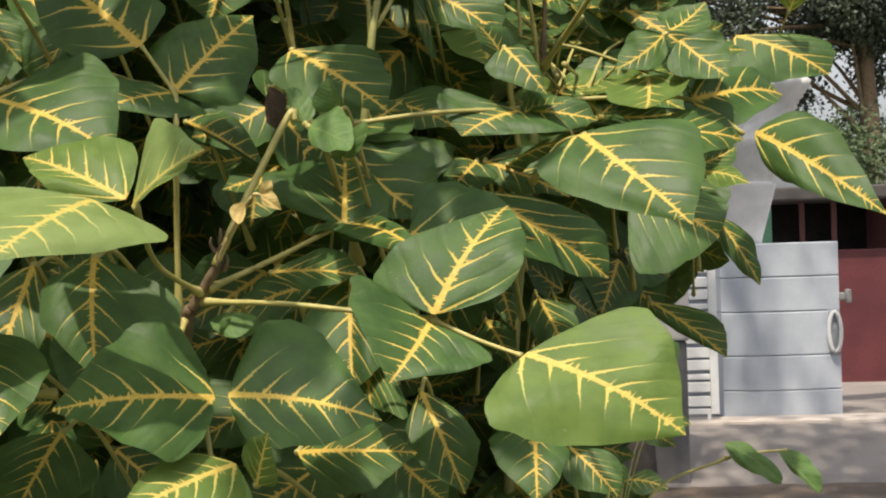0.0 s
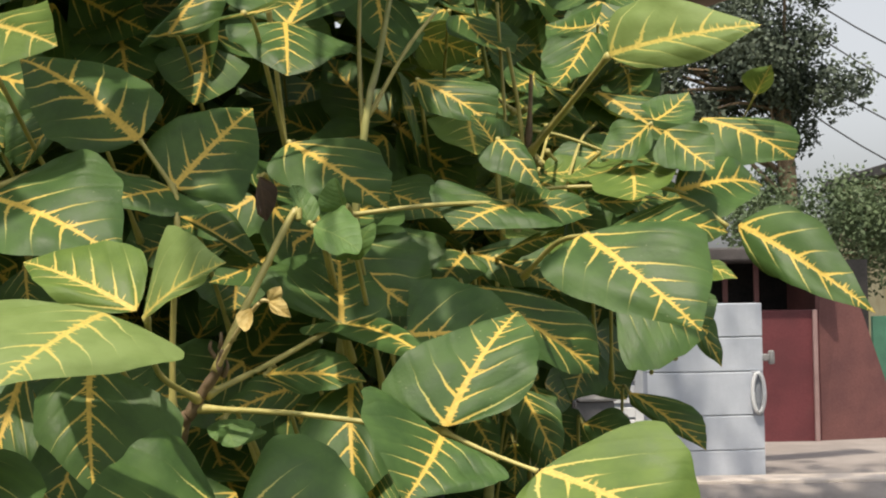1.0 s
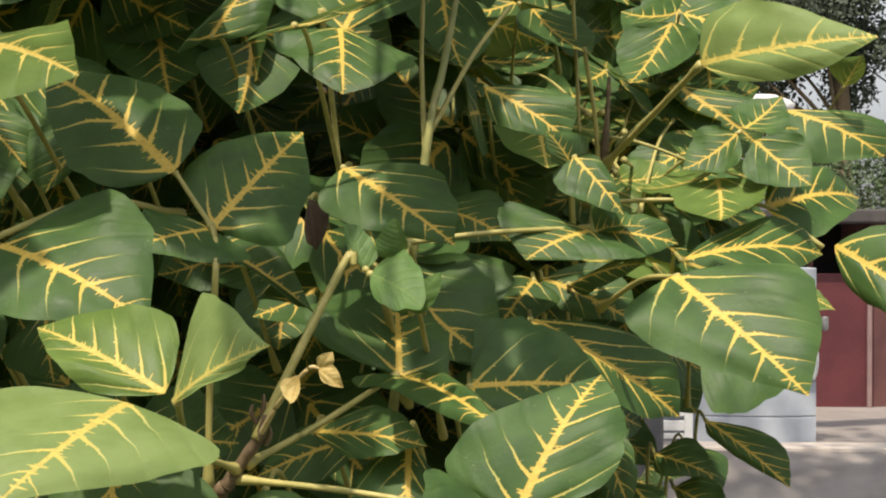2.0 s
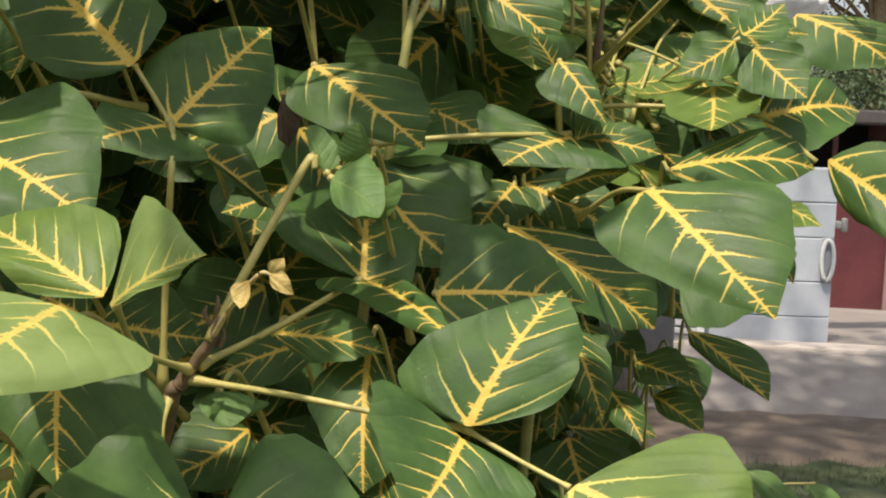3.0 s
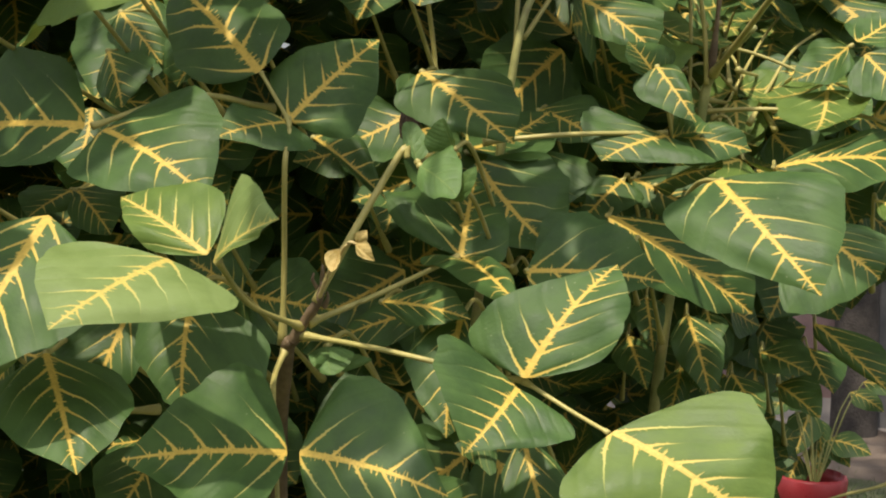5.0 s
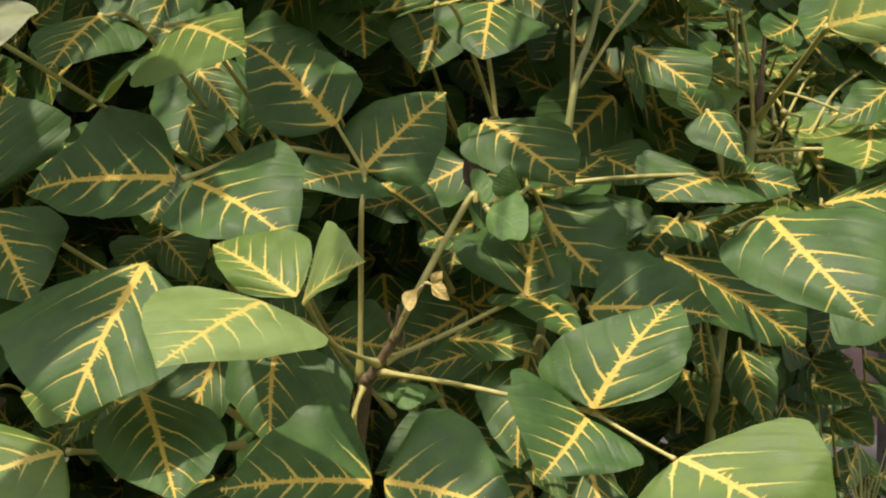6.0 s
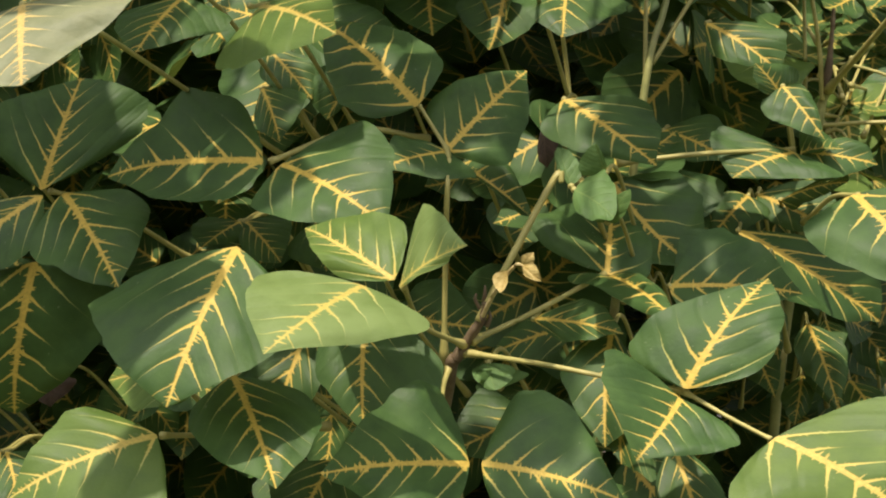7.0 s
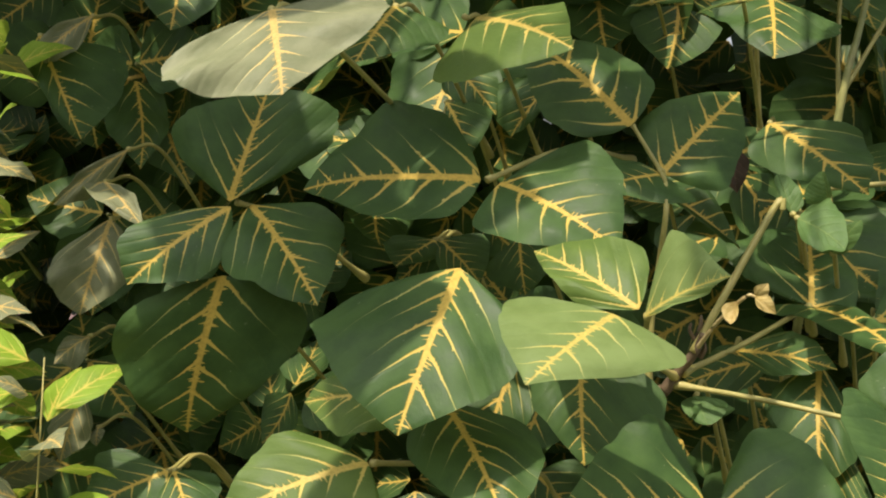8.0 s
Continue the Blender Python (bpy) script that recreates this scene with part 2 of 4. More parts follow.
    up = (sides[1][0] - sides[0][0]).cross(axis).normalized()
    own = bm is None
    if own:
        bm = bmesh.new()
    layer = bm.loops.layers.uv.get("blade") or bm.loops.layers.uv.new("blade")
    grid, tex = [], {}
    sv = Vector((seed * 7.31, seed * 3.17, seed * 1.93))
    full = [0.92 + 0.26 * noise.noise(sv + Vector((k * 3.7, 1.3, 0))) for k in range(2)]
    bend = 0.05 * noise.noise(sv + Vector((9.1, 4.4, 2.2)))
    for u in rows:
        line = []
        for j in range(-cols, cols + 1):
            v = j / cols
            vec, across = sides[1] if v > 0 else sides[0]
            w = half_width(u) ** (full[v > 0] * round_)
            wav = noise.noise(Vector((u * 3.2, v * 1.5, 0)) + sv)
            rag = 1 + 0.10 * noise.noise(Vector((u * 4.2, math.copysign(2, v), 5)) + sv) * abs(v)
            rag += 0.06 * noise.noise(Vector((u * 11, math.copysign(2, v), 8)) + sv) * v * v
            p = base + axis * (length * u) + vec * (abs(v) * w * rag)
            p += (sides[1][0] - sides[0][0]).normalized() * (length * bend * 4 * u * (1 - u) * (1 - abs(v)))
            p += up * length * (arch * 4 * u * (1 - u) + 0.14 * (abs(v) - v * v) * w * 0.5 + wave * wav * abs(v) * w - 0.03 * u ** 4)
            vert = bm.verts.new(p)
            tex[vert] = (u, math.copysign(across, v) * abs(v) * w)
            line.append(vert)
        grid.append(line)
    for ra, rb in zip(grid, grid[1:]):
        for j in range(2 * cols):
            f = bm.faces.new((ra[j], ra[j + 1], rb[j + 1], rb[j]))
            f.smooth = True
            for lp in f.loops:
                lp[layer].uv = tex[lp.vert]
    if own:
        bmesh.ops.remove_doubles(bm, verts=bm.verts, dist=1e-5)
    return bm


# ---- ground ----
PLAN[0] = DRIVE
GRASS_EARTH = surface("grassy_earth", (0.042, 0.06, 0.025), (0.085, 0.095, 0.043), 2.5, 60, 0.95, 0.6, 0.02, (0.16, 0.12, 0.085))
SOIL = surface("dry_soil", (0.11, 0.083, 0.066), (0.19, 0.148, 0.118), 3, 70, 0.95, 0.6, 0.015)
CONCRETE = surface("worn_concrete", (0.21, 0.187, 0.177), (0.285, 0.257, 0.242), 2.0, 90, 0.85, 0.25, 0.003, (0.25, 0.22, 0.20))
KERB = surface("pale_kerb", (0.50, 0.44, 0.39), (0.62, 0.55, 0.50), 2.5, 90, 0.85, 0.3, 0.003)


def ground_height(x, y):
    t = min(max((y - 9.6) / 1.5, 0), 1)
    n = min(max((y - 2.5) / 6.5, 0), 1)
    return 0.10 - 0.62 * n * n * (3 - 2 * n) + 0.30 * t * t * (3 - 2 * t) + 0.02 * noise.noise(Vector((x * 0.7, y * 0.7, 0)))


def sheet(bm, xs, ys, lift=0.0):
    rows = [[bm.verts.new((x, y, ground_height(x, y) + lift)) for x in xs] for y in ys]
    for a, b in zip(rows, rows[1:]):
        for j in range(len(xs) - 1):
            bm.faces.new((a[j], a[j + 1], b[j + 1], b[j]))
    return bm


FAR = [s * v for s, v in ((-1, 2500), (-1, 400), (-1, 80), (-1, 30))]
bm = sheet(bmesh.new(), FAR + [-14 + i * 0.5 for i in range(57)] + [30, 80, 400, 2500], [-2500, -400, -60, -10] + [-4 + i * 0.5 for i in range(60)] + [40, 80, 400, 2500])
tagged(part("ground", bm, GRASS_EARTH), "grass and bare brown earth running out to the road", "ground", kind="structure")
bm = bmesh.new()
rows = []
for f in (0, 0.12, 0.3, 0.5, 0.7, 0.85, 1):
    line = []
    for i in range(220):
        x = -6 + i * 0.1
        near = 8.35 + 0.45 * noise.noise(Vector((x * 1.1, 4, 0))) + 0.22 * noise.noise(Vector((x * 4.1, 7, 0)))
        y = near + (9.9 - near) * f
        line.append(bm.verts.new((x, y, ground_height(x, y) + (0.045 if 0 < f < 1 else -0.02 if f < 1 else 0.02) + 0.012 * noise.noise(Vector((x * 5, y * 5, 2))))))
    rows.append(line)
for a, b in zip(rows, rows[1:]):
    for j in range(219):
        bm.faces.new((a[j], a[j + 1], b[j + 1], b[j])).smooth = True
tagged(part("soil_strip", bm, SOIL), "strip of bare dry soil along the drive", "soil", kind="structure")
bm = sheet(bmesh.new(), [-20 + i for i in range(61)], [9.8, 10.1, 10.4, 10.7, 11.0, 11.3, 12, 14, 17, 20], 0.03)
tagged(part("road", bm, CONCRETE), "worn grey concrete drive with fine dust", "road", kind="structure")
bm = box(bmesh.new(), (-18, 11.02, -0.30), (30, 11.36, -0.165), 0.012)
tagged(part("kerb", bm, KERB), "pale sunlit concrete kerb before the gate", "kerb", kind="structure", )

PLAN[0] = Matrix.Identity(4)
# ---- the shrub ----
shrub = thing("coral_tree_shrub", (-0.3, 1.9, -0.5), "leafy shrub with dark green leaves and bright yellow veins", "shrub")
COUNT = [0]


def leaf_stalk(*pts, r=0.0026, mat_=None, label=""):
    bm = tube(bmesh.new(), pts, r * 1.2, r, 8, 28, 0.0, 0.9)
    return part("leaf_stalk", bm, mat_ or STALK, shrub, label, pts[0])


def blade(stalk, base, tip, left, right, tone=0, arch=0.05):
    """A leaflet on its stalk, with the short swollen joint at its base."""
    COUNT[0] += 1
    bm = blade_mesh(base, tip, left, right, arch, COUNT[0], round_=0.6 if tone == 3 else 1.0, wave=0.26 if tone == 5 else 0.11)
    return part("leaflet", bm, LEAF[tone], stalk, "", base)


s = leaf_stalk((-0.36, 1.56, 1.47), (-0.42, 1.46, 1.48), (-0.494, 1.372, 1.442), r=0.003)
blade(s, (-0.500, 1.368, 1.442), (-0.728, 1.424, 1.425), (-0.561, 1.339, 1.385), (-0.594, 1.461, 1.515), 0)
blade(s, (-0.479, 1.369, 1.439), (-0.341, 1.317, 1.378), (-0.379, 1.405, 1.480), (-0.481, 1.315, 1.384), 0)
blade(s, (-0.502, 1.298, 1.351), (-0.526, 1.172, 1.200), (-0.421, 1.250, 1.266), (-0.628, 1.222, 1.294), 0)
s = leaf_stalk((-0.292, 1.478, 1.228), (-0.315, 1.38, 1.262), (-0.303, 1.256, 1.319), r=0.0028)
blade(s, (-0.328, 1.200, 1.324), (-0.388, 1.092, 1.272), (-0.261, 1.191, 1.282), (-0.427, 1.172, 1.331), 2)
blade(s, (-0.311, 1.250, 1.325), (-0.426, 1.300, 1.375), (-0.380, 1.256, 1.330), (-0.322, 1.304, 1.380), 1)
blade(s, (-0.305, 1.250, 1.318), (-0.225, 1.198, 1.367), (-0.284, 1.270, 1.396), (-0.258, 1.218, 1.335), 2)
s = leaf_stalk((-0.325, 1.515, 1.20), (-0.322, 1.505, 1.30), (-0.309, 1.46, 1.405), (-0.312, 1.48, 1.44), (-0.318, 1.496, 1.457), r=0.0029)
blade(s, (-0.318, 1.495, 1.457), (-0.240, 1.583, 1.558), (-0.346, 1.539, 1.518), (-0.241, 1.511, 1.449), 0)
blade(s, (-0.320, 1.495, 1.455), (-0.389, 1.450, 1.436), (-0.280, 1.470, 1.422), (-0.371, 1.492, 1.473), 0)
s = leaf_stalk((-0.319, 1.497, 1.457), (-0.355, 1.502, 1.51), r=0.0022)
blade(s, (-0.356, 1.500, 1.510), (-0.515, 1.600, 1.624), (-0.449, 1.506, 1.499), (-0.355, 1.574, 1.581), 0)
s = leaf_stalk((-0.296, 1.484, 1.218), (-0.195, 1.450, 1.214), (-0.112, 1.438, 1.204), (-0.032, 1.440, 1.193), r=0.0027)
blade(s, (-0.029, 1.422, 1.199), (0.055, 1.498, 1.318), (-0.091, 1.456, 1.248), (0.064, 1.443, 1.234), 0)
blade(s, (-0.033, 1.410, 1.190), (-0.072, 1.340, 1.136), (0.028, 1.378, 1.152), (-0.115, 1.385, 1.241), 0)
s = leaf_stalk((-0.032, 1.440, 1.193), (0.015, 1.425, 1.171), (0.063, 1.398, 1.154), r=0.0022)
blade(s, (0.067, 1.398, 1.156), (0.228, 1.360, 1.074), (0.198, 1.438, 1.189), (0.034, 1.343, 1.079), 1)
s = leaf_stalk((-0.312, 1.49, 1.20), (-0.305, 1.43, 1.168), (-0.248, 1.293, 1.12), r=0.003)
blade(s, (-0.241, 1.295, 1.130), (-0.370, 1.200, 1.136), (-0.267, 1.217, 1.081), (-0.305, 1.329, 1.202), 0)
blade(s, (-0.227, 1.290, 1.133), (-0.077, 1.286, 1.107), (-0.180, 1.353, 1.198), (-0.178, 1.249, 1.079), 0)
s = leaf_stalk((-0.253, 1.297, 1.117), (-0.240, 1.272, 1.06), r=0.0022)
blade(s, (-0.218, 1.270, 1.069), (-0.311, 1.180, 1.037), (-0.199, 1.204, 1.009), (-0.276, 1.250, 1.078), 1)
s = leaf_stalk((-0.283, 1.48, 1.232), (-0.22, 1.54, 1.262), (-0.146, 1.632, 1.303), r=0.003)
blade(s, (-0.144, 1.634, 1.302), (-0.153, 1.760, 1.400), (-0.249, 1.684, 1.351), (-0.087, 1.660, 1.316), 0)
blade(s, (-0.139, 1.620, 1.301), (-0.040, 1.455, 1.269), (-0.088, 1.586, 1.303), (-0.185, 1.618, 1.288), 0)
s = leaf_stalk((-0.72, 1.66, 1.30), (-0.78, 1.52, 1.38), (-0.82, 1.452, 1.402), r=0.003)
blade(s, (-0.824, 1.440, 1.403), (-0.802, 1.500, 1.546), (-0.900, 1.446, 1.486), (-0.712, 1.510, 1.492), 0)
blade(s, (-0.822, 1.440, 1.397), (-0.926, 1.380, 1.303), (-0.822, 1.404, 1.324), (-0.930, 1.412, 1.369), 0)
blade(s, (-0.806, 1.462, 1.399), (-0.683, 1.370, 1.297), (-0.696, 1.473, 1.385), (-0.794, 1.375, 1.325), 0)
blade(s, (-0.818, 1.413, 1.316), (-0.888, 1.470, 1.109), (-0.727, 1.440, 1.260), (-0.964, 1.423, 1.236), 0)
s = leaf_stalk((-0.46, 1.48, 1.12), (-0.54, 1.36, 1.13), (-0.583, 1.277, 1.143), r=0.003)
blade(s, (-0.586, 1.273, 1.144), (-0.724, 1.200, 1.084), (-0.565, 1.206, 1.058), (-0.686, 1.271, 1.162), 1)
s = leaf_stalk((0.11, 2.2, 1.50), (0.22, 2.18, 1.507), (0.37, 2.165, 1.498), (0.452, 2.15, 1.437), r=0.003)
blade(s, (0.469, 2.150, 1.440), (0.631, 2.000, 1.300), (0.566, 2.114, 1.454), (0.508, 2.107, 1.354), 0)
blade(s, (0.372, 2.163, 1.495), (0.555, 2.300, 1.519), (0.422, 2.246, 1.558), (0.448, 2.151, 1.452), 0)
s = leaf_stalk((0.10, 1.90, 1.36), (0.13, 1.75, 1.40), (0.159, 1.672, 1.406), r=0.003)
blade(s, (0.153, 1.672, 1.407), (0.271, 1.560, 1.292), (0.288, 1.645, 1.407), (0.101, 1.627, 1.344), 0)
s = leaf_stalk((-0.154, 1.80, 1.441), (-0.04, 1.82, 1.455), (0.083, 1.87, 1.462), r=0.003)
blade(s, (0.083, 1.860, 1.458), (0.002, 1.820, 1.424), (0.141, 1.835, 1.422), (-0.023, 1.871, 1.485), 0)
blade(s, (0.091, 1.870, 1.459), (0.194, 1.873, 1.444), (0.150, 1.891, 1.477), (0.111, 1.843, 1.418), 0)
blade(s, (0.091, 1.870, 1.457), (0.145, 1.830, 1.464), (0.098, 1.907, 1.496), (0.110, 1.852, 1.456), 0)
s = leaf_stalk((0.134, 2.13, 1.556), (0.179, 2.010, 1.611), (0.223, 1.880, 1.666), r=0.004)
blade(s, (0.223, 1.880, 1.666), (0.399, 1.750, 1.683), (0.258, 1.884, 1.741), (0.297, 1.809, 1.634), 2)
s = leaf_stalk((-0.219, 1.80, 1.50), (-0.225, 1.80, 1.567), (-0.236, 1.732, 1.708), r=0.003)
blade(s, (-0.214, 1.720, 1.684), (-0.203, 1.620, 1.602), (-0.124, 1.667, 1.635), (-0.284, 1.688, 1.662), 0)
blade(s, (-0.212, 1.740, 1.684), (-0.182, 1.850, 1.776), (-0.295, 1.775, 1.733), (-0.120, 1.828, 1.743), 0)
s = leaf_stalk((0.20, 2.35, 0.60), (0.325, 2.5, 0.79), (0.485, 2.6, 0.842), r=0.0028)
blade(s, (0.484, 2.600, 0.873), (0.588, 2.570, 0.802), (0.543, 2.601, 0.857), (0.517, 2.572, 0.822), 3)
s = leaf_stalk((0.485, 2.6, 0.842), (0.55, 2.6, 0.852), (0.606, 2.6, 0.856), r=0.0022)
blade(s, (0.589, 2.600, 0.854), (0.660, 2.570, 0.777), (0.645, 2.596, 0.840), (0.613, 2.582, 0.813), 3)
s = leaf_stalk((-0.175, 1.935, 1.363), (-0.200, 1.755, 1.518), (-0.205, 1.655, 1.523))
blade(s, (-0.205, 1.655, 1.523), (-0.084, 1.637, 1.442), (-0.103, 1.672, 1.514), (-0.220, 1.617, 1.468), 0)
s = leaf_stalk((-0.612, 1.780, 1.432), (-0.637, 1.210, 1.587), (-0.642, 1.110, 1.592))
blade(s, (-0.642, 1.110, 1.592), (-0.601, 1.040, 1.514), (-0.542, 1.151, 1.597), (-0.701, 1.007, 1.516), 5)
s = leaf_stalk((-0.583, 1.780, 1.471), (-0.608, 1.500, 1.626), (-0.613, 1.400, 1.631))
blade(s, (-0.613, 1.400, 1.631), (-0.628, 1.314, 1.564), (-0.549, 1.389, 1.595), (-0.661, 1.340, 1.600), 0)
s = leaf_stalk((-0.508, 1.780, 1.462), (-0.533, 1.520, 1.617), (-0.538, 1.420, 1.622))
# lighter leaf tone chosen here to stand for sun on the leaflet
blade(s, (-0.525, 1.420, 1.621), (-0.400, 1.320, 1.583), (-0.430, 1.372, 1.631), (-0.544, 1.361, 1.543), 1)
s = leaf_stalk((-0.522, 1.780, 1.049), (-0.547, 1.460, 1.204), (-0.552, 1.360, 1.209))
blade(s, (-0.552, 1.360, 1.209), (-0.691, 1.357, 1.187), (-0.610, 1.322, 1.158), (-0.633, 1.377, 1.218), 1)
s = leaf_stalk((-0.491, 1.780, 1.044), (-0.516, 1.430, 1.199), (-0.521, 1.330, 1.204))
blade(s, (-0.521, 1.330, 1.204), (-0.427, 1.220, 1.113), (-0.415, 1.310, 1.169), (-0.540, 1.250, 1.155), 0)
s = leaf_stalk((-0.357, 1.780, 1.112), (-0.382, 1.500, 1.267), (-0.387, 1.400, 1.272))
blade(s, (-0.387, 1.400, 1.272), (-0.368, 1.330, 1.151), (-0.292, 1.382, 1.206), (-0.435, 1.360, 1.225), 0)
s = leaf_stalk((0.285, 2.310, 1.188), (0.260, 2.130, 1.343), (0.255, 2.030, 1.348))
blade(s, (0.255, 2.030, 1.348), (0.377, 1.980, 1.276), (0.380, 2.015, 1.331), (0.257, 1.954, 1.222), 0)
s = leaf_stalk((0.258, 2.321, 1.260), (0.233, 2.141, 1.415), (0.228, 2.041, 1.420))
blade(s, (0.228, 2.041, 1.420), (0.452, 2.140, 1.432), (0.349, 2.138, 1.471), (0.322, 2.044, 1.386), 0)
s = leaf_stalk((0.409, 2.380, 1.217), (0.384, 2.200, 1.372), (0.379, 2.100, 1.377))
blade(s, (0.379, 2.100, 1.377), (0.434, 2.030, 1.355), (0.413, 2.080, 1.380), (0.387, 2.056, 1.350), 1)
s = leaf_stalk((0.565, 3.430, 1.128), (0.540, 3.250, 1.283), (0.535, 3.150, 1.288))
blade(s, (0.573, 3.150, 1.331), (0.675, 3.120, 1.160), (0.656, 3.159, 1.272), (0.593, 3.130, 1.234), 0)
s = leaf_stalk((0.347, 2.600, 1.003), (0.322, 2.420, 1.158), (0.317, 2.320, 1.163))
blade(s, (0.317, 2.320, 1.163), (0.432, 2.250, 1.072), (0.416, 2.300, 1.139), (0.332, 2.292, 1.126), 0)
s = leaf_stalk((-0.039, 1.953, 1.126), (-0.064, 1.773, 1.281), (-0.069, 1.673, 1.286))
blade(s, (-0.069, 1.673, 1.286), (0.098, 1.720, 1.280), (-0.013, 1.755, 1.355), (-0.019, 1.652, 1.247), 0)
s = leaf_stalk((0.040, 2.140, 1.189), (0.015, 1.960, 1.344), (0.010, 1.860, 1.349))
blade(s, (0.010, 1.860, 1.349), (0.212, 1.938, 1.221), (0.159, 1.955, 1.318), (0.072, 1.849, 1.249), 0)
s = leaf_stalk((-0.078, 2.180, 1.276), (-0.103, 2.000, 1.431), (-0.108, 1.900, 1.436))
blade(s, (-0.108, 1.900, 1.436), (-0.050, 1.840, 1.357), (-0.014, 1.885, 1.411), (-0.146, 1.880, 1.413), 0)
s = leaf_stalk((-0.077, 2.260, 1.329), (-0.102, 2.080, 1.484), (-0.107, 1.980, 1.489))
blade(s, (-0.107, 1.980, 1.489), (-0.011, 1.930, 1.448), (-0.030, 1.989, 1.510), (-0.096, 1.945, 1.451), 0)
s = leaf_stalk((0.095, 2.150, 1.389), (0.070, 1.970, 1.544), (0.065, 1.870, 1.549))
blade(s, (0.065, 1.870, 1.549), (0.121, 1.830, 1.478), (0.100, 1.865, 1.540), (0.040, 1.847, 1.510), 0)
s = leaf_stalk((0.094, 2.160, 1.375), (0.069, 1.980, 1.530), (0.064, 1.880, 1.535))
blade(s, (0.064, 1.880, 1.535), (0.029, 1.840, 1.579), (0.028, 1.836, 1.546), (0.088, 1.913, 1.572), 0)
s = leaf_stalk((0.613, 3.230, 1.547), (0.588, 3.050, 1.702), (0.583, 2.950, 1.707))
blade(s, (0.601, 2.950, 1.719), (0.789, 2.900, 1.623), (0.785, 2.938, 1.698), (0.579, 2.902, 1.620), 0)
s = leaf_stalk((0.356, 2.930, 1.572), (0.331, 2.750, 1.727), (0.326, 2.650, 1.732))
blade(s, (0.326, 2.650, 1.732), (0.466, 2.600, 1.622), (0.463, 2.635, 1.700), (0.272, 2.626, 1.679), 0)
s = leaf_stalk((-0.014, 2.210, 1.483), (-0.039, 2.030, 1.638), (-0.044, 1.930, 1.643))
blade(s, (-0.044, 1.930, 1.643), (0.059, 1.890, 1.573), (0.054, 1.924, 1.633), (-0.026, 1.900, 1.590), 0)
s = leaf_stalk((-0.344, 2.080, 1.527), (-0.369, 1.900, 1.682), (-0.374, 1.800, 1.687))
blade(s, (-0.374, 1.800, 1.687), (-0.305, 1.850, 1.789), (-0.406, 1.792, 1.674), (-0.312, 1.813, 1.704), 0)
s = leaf_stalk((-0.216, 1.830, 1.499), (-0.241, 1.650, 1.654), (-0.246, 1.550, 1.659))
blade(s, (-0.246, 1.550, 1.659), (-0.146, 1.600, 1.705), (-0.178, 1.587, 1.696), (-0.289, 1.532, 1.645), 1)
s = leaf_stalk((-0.154, 1.780, 0.891), (-0.179, 1.550, 1.046), (-0.184, 1.450, 1.051))
blade(s, (-0.184, 1.450, 1.051), (-0.051, 1.400, 1.057), (-0.112, 1.450, 1.079), (-0.125, 1.384, 1.013), 0)
s = leaf_stalk((-0.024, 1.880, 0.939), (-0.049, 1.700, 1.094), (-0.054, 1.600, 1.099))
blade(s, (-0.054, 1.600, 1.099), (-0.003, 1.520, 0.989), (0.009, 1.568, 1.051), (-0.068, 1.548, 1.033), 0)
s = leaf_stalk((-0.095, 1.900, 1.029), (-0.120, 1.720, 1.184), (-0.125, 1.620, 1.189))
blade(s, (-0.125, 1.620, 1.189), (-0.106, 1.500, 1.095), (-0.063, 1.489, 1.084), (-0.188, 1.589, 1.169), 0)
s = leaf_stalk((-0.163, 1.780, 0.893), (-0.188, 1.340, 1.048), (-0.193, 1.240, 1.053))
blade(s, (-0.193, 1.240, 1.053), (-0.178, 1.220, 1.104), (-0.203, 1.232, 1.087), (-0.171, 1.232, 1.060), 1)
s = leaf_stalk((0.116, 2.030, 0.878), (0.091, 1.850, 1.033), (0.086, 1.750, 1.038))
blade(s, (0.086, 1.750, 1.038), (0.084, 1.660, 0.947), (0.127, 1.713, 1.002), (0.026, 1.724, 1.010), 0)
s = leaf_stalk((0.177, 2.280, 0.804), (0.152, 2.100, 0.959), (0.147, 2.000, 0.964))
blade(s, (0.147, 2.000, 0.964), (0.213, 1.950, 0.899), (0.214, 1.988, 0.947), (0.140, 1.965, 0.919), 0)
s = leaf_stalk((-0.429, 1.780, 1.105), (-0.454, 1.520, 1.260), (-0.459, 1.420, 1.265))
blade(s, (-0.459, 1.420, 1.265), (-0.486, 1.350, 1.139), (-0.438, 1.387, 1.187), (-0.529, 1.376, 1.214), 0)
s = leaf_stalk((-0.430, 1.780, 0.913), (-0.455, 1.600, 1.068), (-0.460, 1.500, 1.073))
blade(s, (-0.460, 1.500, 1.073), (-0.492, 1.420, 0.990), (-0.414, 1.471, 1.022), (-0.526, 1.466, 1.057), 0)
s = leaf_stalk((-0.104, 1.800, 1.272), (-0.129, 1.620, 1.427), (-0.134, 1.520, 1.432))
blade(s, (-0.134, 1.520, 1.432), (-0.143, 1.500, 1.465), (-0.162, 1.500, 1.434), (-0.134, 1.514, 1.447), 3)
s = leaf_stalk((-0.137, 1.780, 1.252), (-0.162, 1.600, 1.407), (-0.167, 1.500, 1.412))
blade(s, (-0.167, 1.500, 1.412), (-0.116, 1.460, 1.384), (-0.133, 1.513, 1.431), (-0.154, 1.467, 1.384), 3)
s = leaf_stalk((-0.142, 1.790, 1.256), (-0.167, 1.610, 1.411), (-0.172, 1.510, 1.416))
